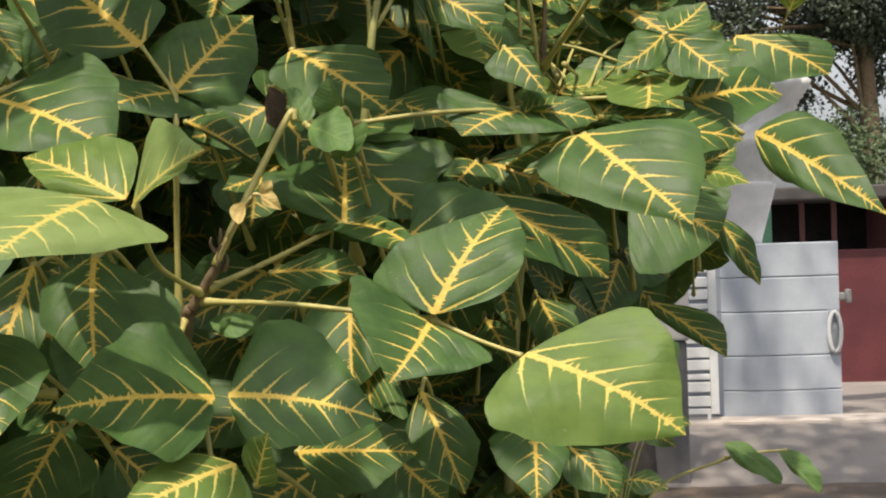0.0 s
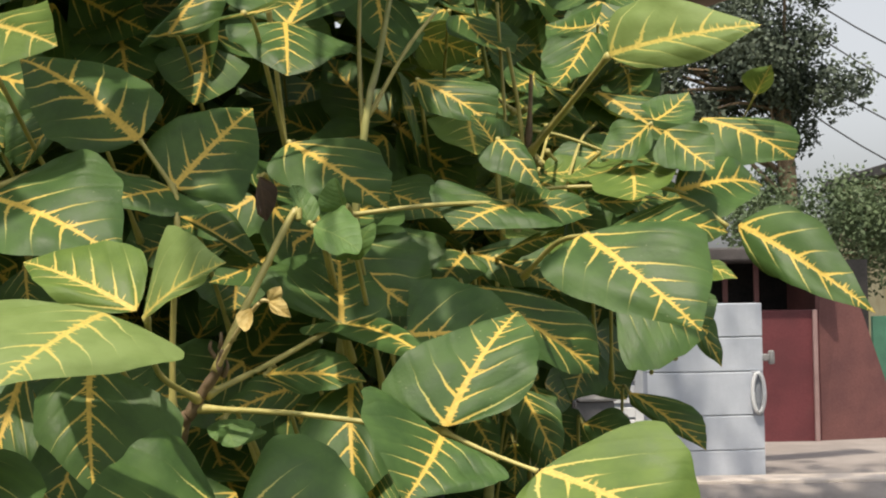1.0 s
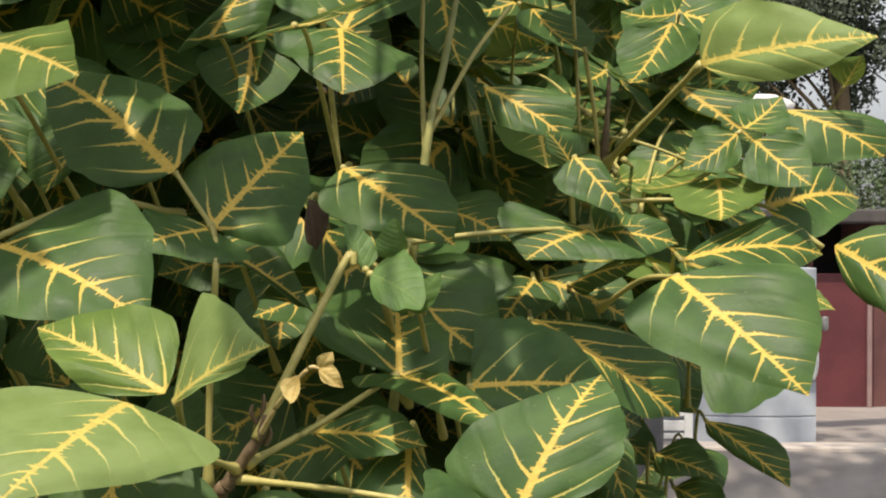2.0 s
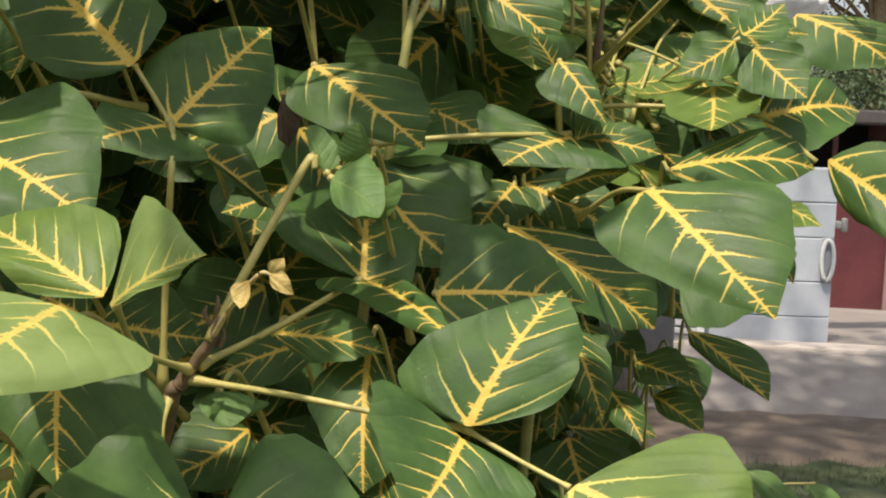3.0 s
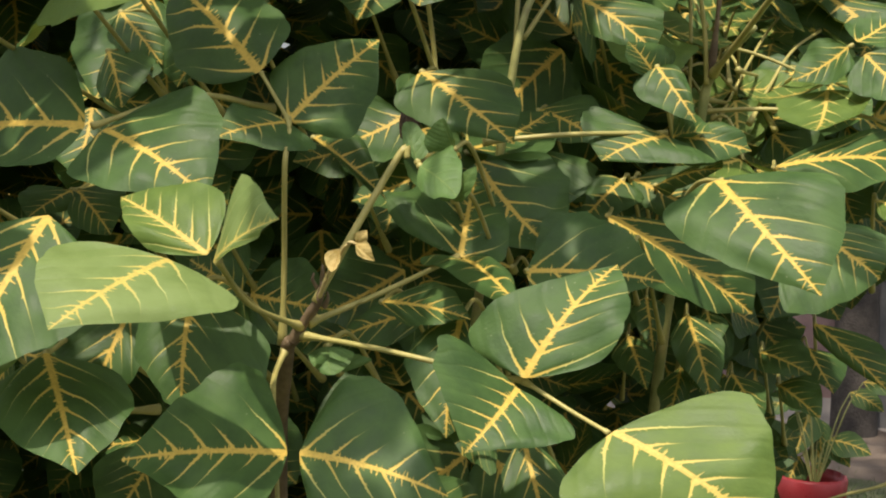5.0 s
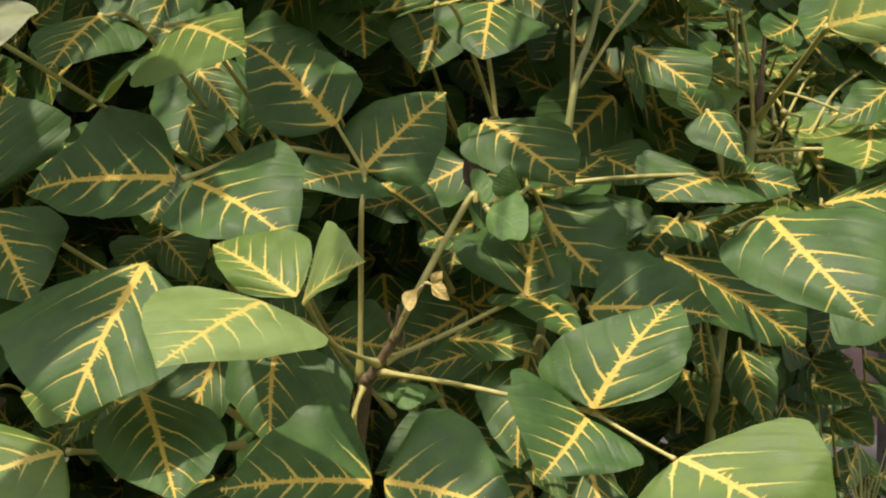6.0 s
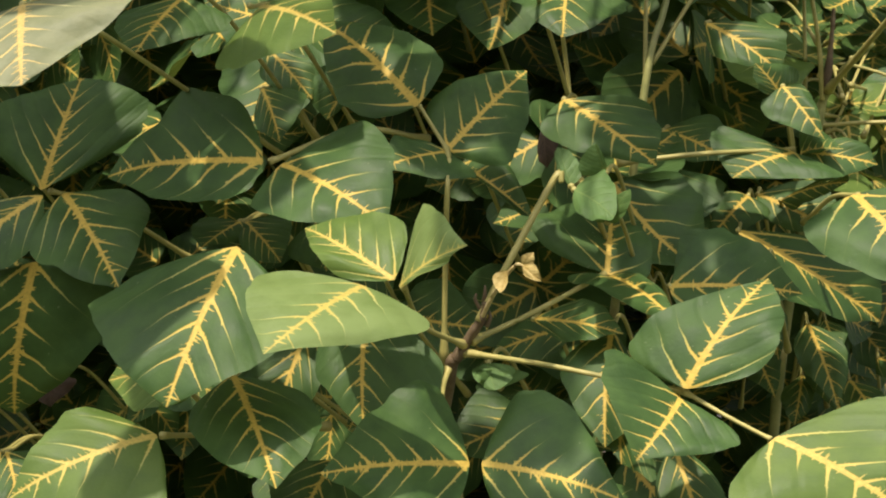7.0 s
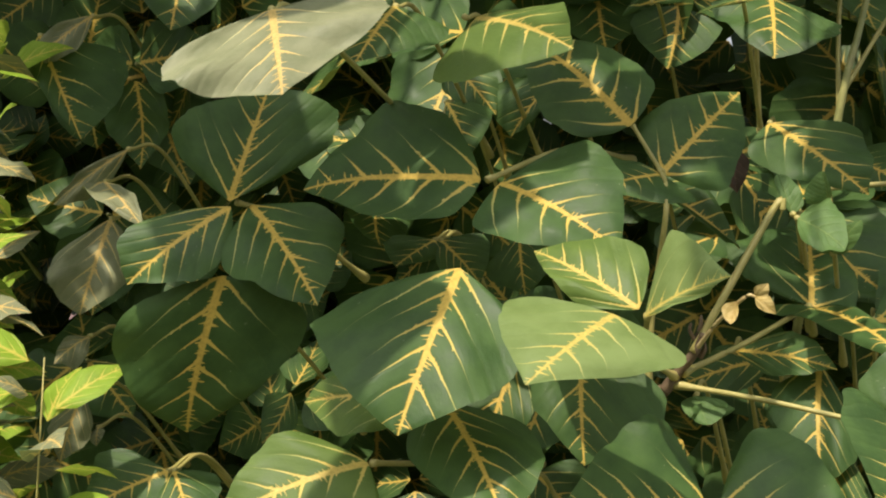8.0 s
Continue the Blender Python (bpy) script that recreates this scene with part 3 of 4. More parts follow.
blade(s, (-0.172, 1.510, 1.416), (-0.190, 1.530, 1.461), (-0.191, 1.517, 1.437), (-0.163, 1.522, 1.436), 3)
s = leaf_stalk((-0.097, 1.780, 1.215), (-0.122, 1.600, 1.370), (-0.127, 1.500, 1.375))
blade(s, (-0.127, 1.500, 1.375), (-0.101, 1.480, 1.414), (-0.140, 1.507, 1.383), (-0.106, 1.486, 1.383), 3)
s = leaf_stalk((-0.222, 1.780, 1.014), (-0.247, 1.600, 1.169), (-0.252, 1.500, 1.174))
blade(s, (-0.252, 1.500, 1.174), (-0.264, 1.480, 1.198), (-0.269, 1.471, 1.183), (-0.229, 1.542, 1.186), 3)
s = leaf_stalk((0.096, 2.230, 1.229), (0.071, 2.050, 1.384), (0.066, 1.950, 1.389))
blade(s, (0.066, 1.950, 1.389), (0.155, 1.900, 1.419), (0.140, 1.917, 1.425), (0.098, 1.917, 1.378), 0)
s = leaf_stalk((0.063, 2.260, 1.236), (0.038, 2.080, 1.391), (0.033, 1.980, 1.396))
blade(s, (0.033, 1.980, 1.396), (0.154, 1.930, 1.340), (0.118, 1.984, 1.410), (0.048, 1.950, 1.356), 0)
s = leaf_stalk((0.050, 2.230, 1.234), (0.025, 2.050, 1.389), (0.020, 1.950, 1.394))
blade(s, (0.020, 1.950, 1.394), (-0.037, 1.880, 1.324), (0.048, 1.926, 1.363), (-0.017, 1.943, 1.391), 0)
s = leaf_stalk((-1.245, 2.030, 1.466), (-1.270, 1.850, 1.621), (-1.275, 1.750, 1.626))
blade(s, (-1.275, 1.750, 1.626), (-1.174, 1.700, 1.476), (-1.155, 1.799, 1.590), (-1.264, 1.711, 1.565), 0)
s = leaf_stalk((-1.071, 1.940, 1.202), (-1.096, 1.760, 1.357), (-1.101, 1.660, 1.362))
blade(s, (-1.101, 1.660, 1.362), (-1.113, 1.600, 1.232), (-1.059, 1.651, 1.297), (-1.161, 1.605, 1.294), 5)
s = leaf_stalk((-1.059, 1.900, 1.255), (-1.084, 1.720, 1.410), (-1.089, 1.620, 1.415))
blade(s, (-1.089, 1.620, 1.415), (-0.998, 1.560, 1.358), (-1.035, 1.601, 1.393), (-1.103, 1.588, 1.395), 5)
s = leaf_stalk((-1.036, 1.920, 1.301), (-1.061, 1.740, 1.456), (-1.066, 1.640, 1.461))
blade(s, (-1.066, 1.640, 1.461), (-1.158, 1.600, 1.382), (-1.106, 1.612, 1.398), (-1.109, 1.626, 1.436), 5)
s = leaf_stalk((-0.895, 1.780, 0.893), (-0.920, 1.600, 1.048), (-0.925, 1.500, 1.053))
blade(s, (-0.925, 1.500, 1.053), (-1.016, 1.450, 1.005), (-0.901, 1.471, 1.012), (-1.006, 1.501, 1.068), 0)
s = leaf_stalk((-0.887, 1.780, 0.894), (-0.912, 1.600, 1.049), (-0.917, 1.500, 1.054))
blade(s, (-0.917, 1.500, 1.054), (-0.868, 1.450, 0.992), (-0.857, 1.515, 1.042), (-0.916, 1.454, 1.014), 0)
s = leaf_stalk((-0.554, 1.780, 1.206), (-0.579, 1.600, 1.361), (-0.584, 1.500, 1.366))
blade(s, (-0.584, 1.500, 1.366), (-0.623, 1.470, 1.335), (-0.567, 1.492, 1.350), (-0.638, 1.490, 1.367), 0)
s = leaf_stalk((-0.547, 1.780, 1.206), (-0.572, 1.600, 1.361), (-0.577, 1.500, 1.366))
blade(s, (-0.577, 1.500, 1.366), (-0.519, 1.470, 1.321), (-0.525, 1.515, 1.371), (-0.567, 1.470, 1.331), 0)
s = leaf_stalk((-0.455, 1.800, 1.213), (-0.480, 1.620, 1.368), (-0.485, 1.520, 1.373))
blade(s, (-0.485, 1.520, 1.373), (-0.471, 1.500, 1.308), (-0.444, 1.524, 1.355), (-0.519, 1.496, 1.332), 0)
s = leaf_stalk((-0.586, 1.930, 1.378), (-0.611, 1.750, 1.533), (-0.616, 1.650, 1.538))
blade(s, (-0.616, 1.650, 1.538), (-0.571, 1.600, 1.468), (-0.559, 1.662, 1.527), (-0.607, 1.604, 1.487), 0)
s = leaf_stalk((-0.754, 1.780, 1.066), (-0.779, 1.550, 1.221), (-0.784, 1.450, 1.226))
blade(s, (-0.784, 1.450, 1.226), (-0.915, 1.500, 1.319), (-0.894, 1.444, 1.265), (-0.793, 1.492, 1.264), 0)
s = leaf_stalk((-0.448, 1.980, 1.420), (-0.473, 1.800, 1.575), (-0.478, 1.700, 1.580))
blade(s, (-0.478, 1.700, 1.580), (-0.535, 1.680, 1.497), (-0.496, 1.686, 1.528), (-0.568, 1.699, 1.556), 0)
s = leaf_stalk((-0.594, 1.980, 1.432), (-0.619, 1.800, 1.587), (-0.624, 1.700, 1.592))
blade(s, (-0.624, 1.700, 1.592), (-0.555, 1.680, 1.526), (-0.571, 1.708, 1.579), (-0.623, 1.671, 1.546), 0)
s = leaf_stalk((0.159, 2.480, 0.993), (0.134, 2.300, 1.148), (0.129, 2.200, 1.153))
blade(s, (0.129, 2.200, 1.153), (0.173, 2.150, 1.038), (0.164, 2.185, 1.115), (0.110, 2.173, 1.098), 0)
s = leaf_stalk((0.263, 2.580, 0.953), (0.238, 2.400, 1.108), (0.233, 2.300, 1.113))
blade(s, (0.233, 2.300, 1.113), (0.311, 2.250, 1.091), (0.294, 2.302, 1.133), (0.240, 2.266, 1.085), 0)
s = leaf_stalk((0.293, 2.580, 0.901), (0.268, 2.400, 1.056), (0.263, 2.300, 1.061))
blade(s, (0.263, 2.300, 1.061), (0.324, 2.200, 1.033), (0.321, 2.286, 1.075), (0.275, 2.245, 1.038), 0)
s = leaf_stalk((-0.201, 1.880, 1.086), (-0.226, 1.700, 1.241), (-0.231, 1.600, 1.246))
blade(s, (-0.231, 1.600, 1.246), (-0.114, 1.550, 1.241), (-0.166, 1.601, 1.271), (-0.176, 1.554, 1.223), 0)
s = leaf_stalk((-0.102, 1.880, 1.080), (-0.127, 1.700, 1.235), (-0.132, 1.600, 1.240))
blade(s, (-0.132, 1.600, 1.240), (-0.126, 1.500, 1.113), (-0.085, 1.537, 1.161), (-0.187, 1.560, 1.187), 0)
s = leaf_stalk((-0.238, 1.780, 1.044), (-0.263, 1.600, 1.199), (-0.268, 1.500, 1.204))
blade(s, (-0.268, 1.500, 1.204), (-0.252, 1.470, 1.178), (-0.233, 1.493, 1.198), (-0.283, 1.486, 1.192), 3)
s = leaf_stalk((-0.065, 2.000, 1.125), (-0.090, 1.820, 1.280), (-0.095, 1.720, 1.285))
blade(s, (-0.095, 1.720, 1.285), (-0.172, 1.700, 1.309), (-0.144, 1.693, 1.279), (-0.159, 1.711, 1.316), 0)
s = leaf_stalk((0.083, 2.030, 1.158), (0.058, 1.850, 1.313), (0.053, 1.750, 1.318))
blade(s, (0.053, 1.750, 1.318), (-0.068, 1.700, 1.288), (0.008, 1.717, 1.289), (-0.043, 1.758, 1.351), 0)
s = leaf_stalk((-0.157, 1.960, 1.070), (-0.182, 1.780, 1.225), (-0.187, 1.680, 1.230))
blade(s, (-0.187, 1.680, 1.230), (-0.298, 1.650, 1.192), (-0.226, 1.646, 1.183), (-0.245, 1.685, 1.239), 0)
s = leaf_stalk((-0.312, 1.940, 1.278), (-0.337, 1.760, 1.433), (-0.342, 1.660, 1.438))
blade(s, (-0.342, 1.660, 1.438), (-0.231, 1.600, 1.371), (-0.294, 1.670, 1.448), (-0.256, 1.607, 1.379), 0)
s = leaf_stalk((-0.998, 2.080, 0.939), (-1.023, 1.900, 1.094), (-1.028, 1.800, 1.099))
blade(s, (-1.028, 1.800, 1.099), (-1.019, 1.780, 1.056), (-0.993, 1.812, 1.091), (-1.049, 1.779, 1.079), 4)
s = leaf_stalk((-0.225, 2.060, 1.334), (-0.250, 1.880, 1.489), (-0.255, 1.780, 1.494))
blade(s, (-0.255, 1.780, 1.494), (-0.244, 1.760, 1.434), (-0.232, 1.777, 1.473), (-0.259, 1.764, 1.453), 4)
s = leaf_stalk((-1.175, 2.060, 1.499), (-1.200, 1.880, 1.654), (-1.205, 1.780, 1.659))
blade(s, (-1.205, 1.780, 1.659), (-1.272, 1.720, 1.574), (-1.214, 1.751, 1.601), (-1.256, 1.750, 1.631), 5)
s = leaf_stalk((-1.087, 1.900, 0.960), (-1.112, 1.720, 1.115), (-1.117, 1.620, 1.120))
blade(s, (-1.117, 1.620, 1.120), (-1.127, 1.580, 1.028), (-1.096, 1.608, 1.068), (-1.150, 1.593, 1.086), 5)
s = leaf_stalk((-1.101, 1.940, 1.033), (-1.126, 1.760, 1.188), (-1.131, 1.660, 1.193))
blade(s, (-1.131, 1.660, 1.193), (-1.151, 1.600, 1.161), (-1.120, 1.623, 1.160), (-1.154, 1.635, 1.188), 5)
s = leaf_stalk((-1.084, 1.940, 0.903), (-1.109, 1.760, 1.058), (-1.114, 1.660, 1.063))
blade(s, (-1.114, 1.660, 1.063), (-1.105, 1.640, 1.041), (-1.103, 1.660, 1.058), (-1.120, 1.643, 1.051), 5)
s = leaf_stalk((0.031, 2.360, 1.069), (0.046, 2.230, 1.209), (0.051, 2.140, 1.209), r=0.0022)
blade(s, (0.051, 2.140, 1.209), (0.070, 2.060, 1.139), (0.082, 2.120, 1.192), (0.029, 2.120, 1.185), 0)
s = leaf_stalk((0.094, 2.380, 1.044), (0.109, 2.250, 1.184), (0.114, 2.160, 1.184), r=0.0022)
blade(s, (0.114, 2.160, 1.184), (0.159, 2.040, 1.079), (0.172, 2.120, 1.146), (0.094, 2.100, 1.139), 0)
s = leaf_stalk((0.123, 2.440, 1.043), (0.138, 2.310, 1.183), (0.143, 2.220, 1.183), r=0.0022)
blade(s, (0.143, 2.220, 1.183), (0.159, 2.160, 1.138), (0.177, 2.200, 1.170), (0.132, 2.200, 1.166), 0)
s = leaf_stalk((0.008, 2.320, 1.013), (0.023, 2.190, 1.153), (0.028, 2.100, 1.153), r=0.0022)
blade(s, (0.028, 2.100, 1.153), (0.066, 2.000, 1.093), (0.071, 2.080, 1.138), (0.011, 2.060, 1.120), 0)
s = leaf_stalk((0.169, 2.520, 0.933), (0.184, 2.390, 1.073), (0.189, 2.300, 1.073), r=0.0022)
blade(s, (0.189, 2.300, 1.073), (0.238, 2.200, 1.013), (0.240, 2.280, 1.052), (0.177, 2.260, 1.038), 0)
s = leaf_stalk((0.299, 2.720, 0.957), (0.314, 2.590, 1.097), (0.319, 2.500, 1.097), r=0.0022)
blade(s, (0.319, 2.500, 1.097), (0.362, 2.420, 1.034), (0.382, 2.500, 1.076), (0.299, 2.460, 1.062), 0)
s = leaf_stalk((0.088, 2.420, 0.954), (0.103, 2.290, 1.094), (0.108, 2.200, 1.094), r=0.0022)
blade(s, (0.108, 2.200, 1.094), (0.097, 2.100, 1.033), (0.128, 2.160, 1.067), (0.076, 2.160, 1.063), 0)
s = leaf_stalk((0.687, 3.120, 1.661), (0.702, 2.990, 1.721), (0.707, 2.900, 1.761), r=0.0022)
blade(s, (0.707, 2.900, 1.761), (0.725, 2.840, 1.815), (0.680, 2.900, 1.806), (0.738, 2.880, 1.780), 1)


def stem(pts, r0, r1, mat_=STEM, label="", knots=0.12):
    return part("stem", tube(bmesh.new(), pts, r0, r1, 10, 24, knots), mat_, shrub, label, pts[0])


stem([(-0.36, 1.95, -0.5), (-0.40, 1.85, 0.4), (-0.36, 1.62, 1.0), (-0.315, 1.50, 1.185), (-0.30, 1.482, 1.213)], 0.015, 0.007, BARK)
stem([(-0.302, 1.484, 1.210), (-0.285, 1.478, 1.237), (-0.270, 1.470, 1.258), (-0.262, 1.464, 1.280)], 0.007, 0.004, BARK, "brown knotty stem tip", 0.35)
stem([(-0.272, 1.468, 1.258), (-0.240, 1.478, 1.325), (-0.190, 1.508, 1.427), (-0.183, 1.508, 1.420)], 0.0048, 0.0034, STALK)
stem([(-0.25, 1.95, -0.5), (-0.20, 1.9, 0.8), (-0.125, 1.82, 1.50), (-0.098, 1.86, 1.66), (-0.073, 1.92, 1.80)], 0.0078, 0.0035)
stem([(-0.112, 1.845, 1.58), (-0.06, 1.90, 1.68), (-0.012, 1.95, 1.75)], 0.0034, 0.0026, STALK)
stem([(-0.120, 1.83, 1.55), (-0.125, 1.87, 1.67), (-0.122, 1.9, 1.80)], 0.0034, 0.0026, STALK)
stem([(0.02, 2.3, -0.5), (0.06, 2.25, 0.9), (0.115, 2.15, 1.45), (0.134, 2.13, 1.556), (0.19, 2.05, 1.62)], 0.011, 0.005)
stem([(0.10, 2.14, 1.52), (0.098, 2.14, 1.60), (0.088, 2.14, 1.80)], 0.0034, 0.0026, STALK)
stem([(0.125, 2.13, 1.54), (0.118, 2.12, 1.62), (0.10, 2.10, 1.72)], 0.0042, 0.003, STALK)
stem([(0.13, 2.13, 1.55), (0.135, 2.12, 1.62), (0.138, 2.12, 1.68)], 0.006, 0.003, BARK, "", 0.4)
# buds and a pair of withered leaflets at the stem's tip
for k in range(4):
    a = k * 1.7
    p = Vector((-0.268 + 0.004 * math.cos(a), 1.476 + 0.004 * math.sin(a), 1.252 + 0.010 * k))
    stem([p, p + Vector((0.005 * math.cos(a), -0.004, 0.010)), p + Vector((0.004 * math.cos(a), -0.004, 0.018))], 0.003, 0.0012, BARK, "", 0.3)


def withered(base, tip, left, right):
    tip, left, right = (Vector(base).lerp(Vector(q), 0.8) for q in (tip, left, right))
    return part("withered_leaflet", blade_mesh(base, tip, left, right, 0.14, 77 + base[0]), WITHERED, shrub, "small withered yellow leaflet", base)


stem([(-0.268, 1.468, 1.262), (-0.246, 1.435, 1.296), (-0.216, 1.395, 1.330), (-0.205, 1.393, 1.331)], 0.0028, 0.0014, DRY)
withered((-0.224, 1.396, 1.325), (-0.231, 1.382, 1.295), (-0.243, 1.389, 1.317), (-0.222, 1.386, 1.308))
withered((-0.206, 1.392, 1.331), (-0.178, 1.384, 1.311), (-0.188, 1.388, 1.334), (-0.199, 1.386, 1.316))
withered((-0.206, 1.393, 1.332), (-0.190, 1.386, 1.350), (-0.206, 1.390, 1.345), (-0.189, 1.388, 1.336))

# leaves deeper in the shrub, threefold on a stalk
fill = random.Random(11)


def front_depth(x, z):
    return 1.50 + max(0.0, x + 0.15) * 1.35 + 0.10 * noise.noise(Vector((x * 3, z * 3, 2)))


def trifoliate(joint, size, face, spin):
    """Base, tip and sides of three leaflets round a joint, in a plane that faces `face`."""
    n = Vector(face).normalized()
    x = Vector((0, 0, -1))
    x = (x - n * x.dot(n)).normalized()
    y = n.cross(x)
    out = []
    for k, a in enumerate((spin, spin + 1.75, spin - 1.75)):
        d = x * math.cos(a) + y * math.sin(a)
        s = n.cross(d)
        ln = size * (1.0 if k == 0 else 0.88)
        b = joint + d * (0.028 if k == 0 else 0.008)
        droop = n * -0.18 * ln
        out.append((b, b + d * ln + droop, b + d * ln * 0.36 - s * ln * 0.5, b + d * ln * 0.36 + s * ln * 0.5))
    return out


def in_shrub(x, y, z):
    edge = 0.155 if z > 1.22 else 0.075
    return -2.4 - 0.5 * noise.noise(Vector((y * 2.1, z * 2.1, 9))) < x < edge * y + 0.02


placed = 0
while placed < 38:
    x, z = fill.uniform(-1.7, 0.5), fill.uniform(0.55, 2.05)
    y = front_depth(x, z) + fill.uniform(0.24, 0.60)
    if not in_shrub(x + 0.06, y, z):
        continue
    placed += 1
    joint = Vector((x, y, z))
    face = (fill.gauss(0, 0.35), -0.8 + fill.gauss(0, 0.25), 0.6 + fill.gauss(0, 0.3))
    stalk = leaf_stalk(joint + Vector((fill.gauss(0, 0.05), 0.28, -0.20)), joint + Vector((0, 0.10, -0.03)), joint, r=0.0022, mat_=STEM)
    for q in trifoliate(joint, fill.uniform(0.12, 0.18), face, fill.gauss(0, 0.5)):
        blade(stalk, *q, 0)

# the dense inside of the shrub, past telling apart
bm = bmesh.new()
LOW = (0, 0.08, 0.2, 0.36, 0.55, 0.75, 0.9, 1.0)
for i in range(2900):
    x, z = fill.uniform(-2.8, 0.7), fill.uniform(-0.25, 2.25)
    y = front_depth(x, z) + fill.uniform(0.45, 1.5)
    if i > 2300:
        z, y = fill.uniform(1.1, 2.3), y + fill.uniform(0.2, 1.0)
    if z < 0.6:
        y -= fill.uniform(0, 0.35)
    if not in_shrub(x, y, z) or (x > -0.1 and z > 1.68 and y < 2.65):
        continue
    face = (fill.gauss(0, 0.5), -0.7 + fill.gauss(0, 0.4), 0.6 + fill.gauss(0, 0.4))
    for q in trifoliate(Vector((x, y, z)), fill.uniform(0.10, 0.17), face, fill.gauss(0, 0.8)):
        blade_mesh(*q, 0.05, i, 2, LOW, bm)
tagged(part("inner_leaves", bm, LEAF[0], shrub, "", (-0.3, 2.2, 0.8)), kind="stuff")

# unseen leaf cover added over the shrub, behind its face, to darken the inside
bm = bmesh.new()
for i in range(120):
    x, y = fill.uniform(-2.5, -0.05), fill.uniform(1.62, 3.1)
    face = (fill.gauss(0, 0.3), -0.2 + fill.gauss(0, 0.3), 0.9)
    for q in trifoliate(Vector((x, y, fill.uniform(1.95, 2.45) - 0.12 * abs(x + 0.8))), fill.uniform(0.13, 0.18), face, fill.gauss(0, 0.9)):
        blade_mesh(*q, 0.05, 700 + i, 2, LOW, bm)
tagged(part("top_leaves", bm, LEAF[0], shrub, "", (-0.6, 2.4, 2.1)), kind="stuff")

# unseen boughs added over the shrub, along the sun's rays, to shade chosen leaves
bm = bmesh.new()
for x, y, z, spread, n in ((-0.27, 1.58, 1.50, 0.13, 1), (-0.58, 1.43, 1.49, 0.08, 1), (-0.80, 1.50, 1.47, 0.09, 2),
                           (-0.03, 1.72, 1.30, 0.06, 1), (-0.12, 1.62, 1.40, 0.10, 1), (-0.42, 1.54, 1.57, 0.07, 1),
                           (-0.58, 1.40, 1.45, 0.04, 1), (-0.13, 1.31, 1.11, 0.02, 1), (-0.76, 1.45, 1.38, 0.04, 1), (-0.82, 1.48, 1.50, 0.04, 1),
                           (-1.15, 1.75, 1.52, 0.08, 3), (-0.62, 1.62, 1.55, 0.05, 1), (-0.98, 1.70, 1.50, 0.06, 1)):
    for k in range(n):
        s = (fill.uniform(1.90, 2.10) - z) / sun_dir.z
        p = Vector((x, y, z)) + sun_dir * s + Vector((fill.gauss(0, spread * 0.6), fill.gauss(0, spread * 0.5), 0))
        face = (fill.gauss(0, 0.2), -0.35 + fill.gauss(0, 0.2), 0.9)
        root = Vector((p.x * 0.8, 2.1, 1.90))
        part("stem", tube(bmesh.new(), [root, root.lerp(p, 0.35) + Vector((0, 0, 0.10)), root.lerp(p, 0.75) + Vector((0, 0, 0.07)), p], 0.007, 0.003, 8, 24), STEM, shrub, at=root)
        for q in trifoliate(p, fill.uniform(0.14, 0.18), face, fill.gauss(0, 0.8)):
            blade_mesh(*q, 0.05, 500 + k, 3, LOW, bm)
tagged(part("upper_leaves", bm, LEAF[0], shrub, "", (-0.3, 1.6, 1.9)), kind="stuff")

# foreshortened leaves and bare yellow stalks where the shrub thins out towards the drive
for i in range(46):
    x, z = fill.uniform(-0.08, 0.36), fill.uniform(1.40, 1.80)
    y = fill.uniform(2.15, 3.0)
    joint = Vector((x * y / 2.2, y, z))
    face = (fill.gauss(0, 0.3), -0.46 + fill.gauss(0, 0.2), 0.82)
    if i % 3 == 0:
        foot = Vector((0.12 + fill.gauss(0, 0.05), 2.2, 1.40 + fill.uniform(0, 0.25)))
    else:
        foot = joint + Vector((fill.gauss(-0.05, 0.06), fill.uniform(0.10, 0.25), -fill.uniform(0.12, 0.22)))
    stalk = leaf_stalk(foot, foot.lerp(joint, 0.5) + Vector((0, 0, 0.03)), joint, r=0.0024)
    for q in trifoliate(joint, fill.uniform(0.10, 0.15), face, fill.gauss(0.6, 0.5)):
        blade(stalk, *q, 1 if i % 3 == 0 else 0)

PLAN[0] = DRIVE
# ---- gate wall, gate and statue ----
PAINT_GREY = surface("grey_blue_paint", (0.40, 0.44, 0.51), (0.52, 0.56, 0.63), 2.2, 50, 0.65, 0.2, 0.003, (0.36, 0.38, 0.42))
JOINT = surface("dark_joint", (0.26, 0.28, 0.32), (0.34, 0.36, 0.40), 6, 60, 0.8, 0.2, 0.003)
WHITE = surface("white_enamel", (0.66, 0.68, 0.70), (0.80, 0.81, 0.82), 4, 60, 0.55, 0.1, 0.002, (0.55, 0.55, 0.54))
PLASTER = surface("white_plaster", (0.66, 0.65, 0.66), (0.78, 0.76, 0.77), 5, 70, 0.7, 0.2, 0.003, (0.58, 0.55, 0.55))
POST_GREY = surface("dark_grey_cement", (0.12, 0.12, 0.125), (0.19, 0.185, 0.19), 3, 60, 0.9, 0.4, 0.004)
POST_PALE = surface("pale_cement", (0.42, 0.40, 0.40), (0.52, 0.50, 0.49), 4, 60, 0.85, 0.3, 0.003)
PINK = surface("faded_pink_plaster", (0.22, 0.145, 0.14), (0.30, 0.20, 0.195), 2.5, 50, 0.85, 0.3, 0.003, (0.20, 0.15, 0.145))
RED = surface("dull_red_paint", (0.085, 0.017, 0.022), (0.125, 0.026, 0.032), 2.2, 40, 0.6, 0.2, 0.003, (0.10, 0.03, 0.03))
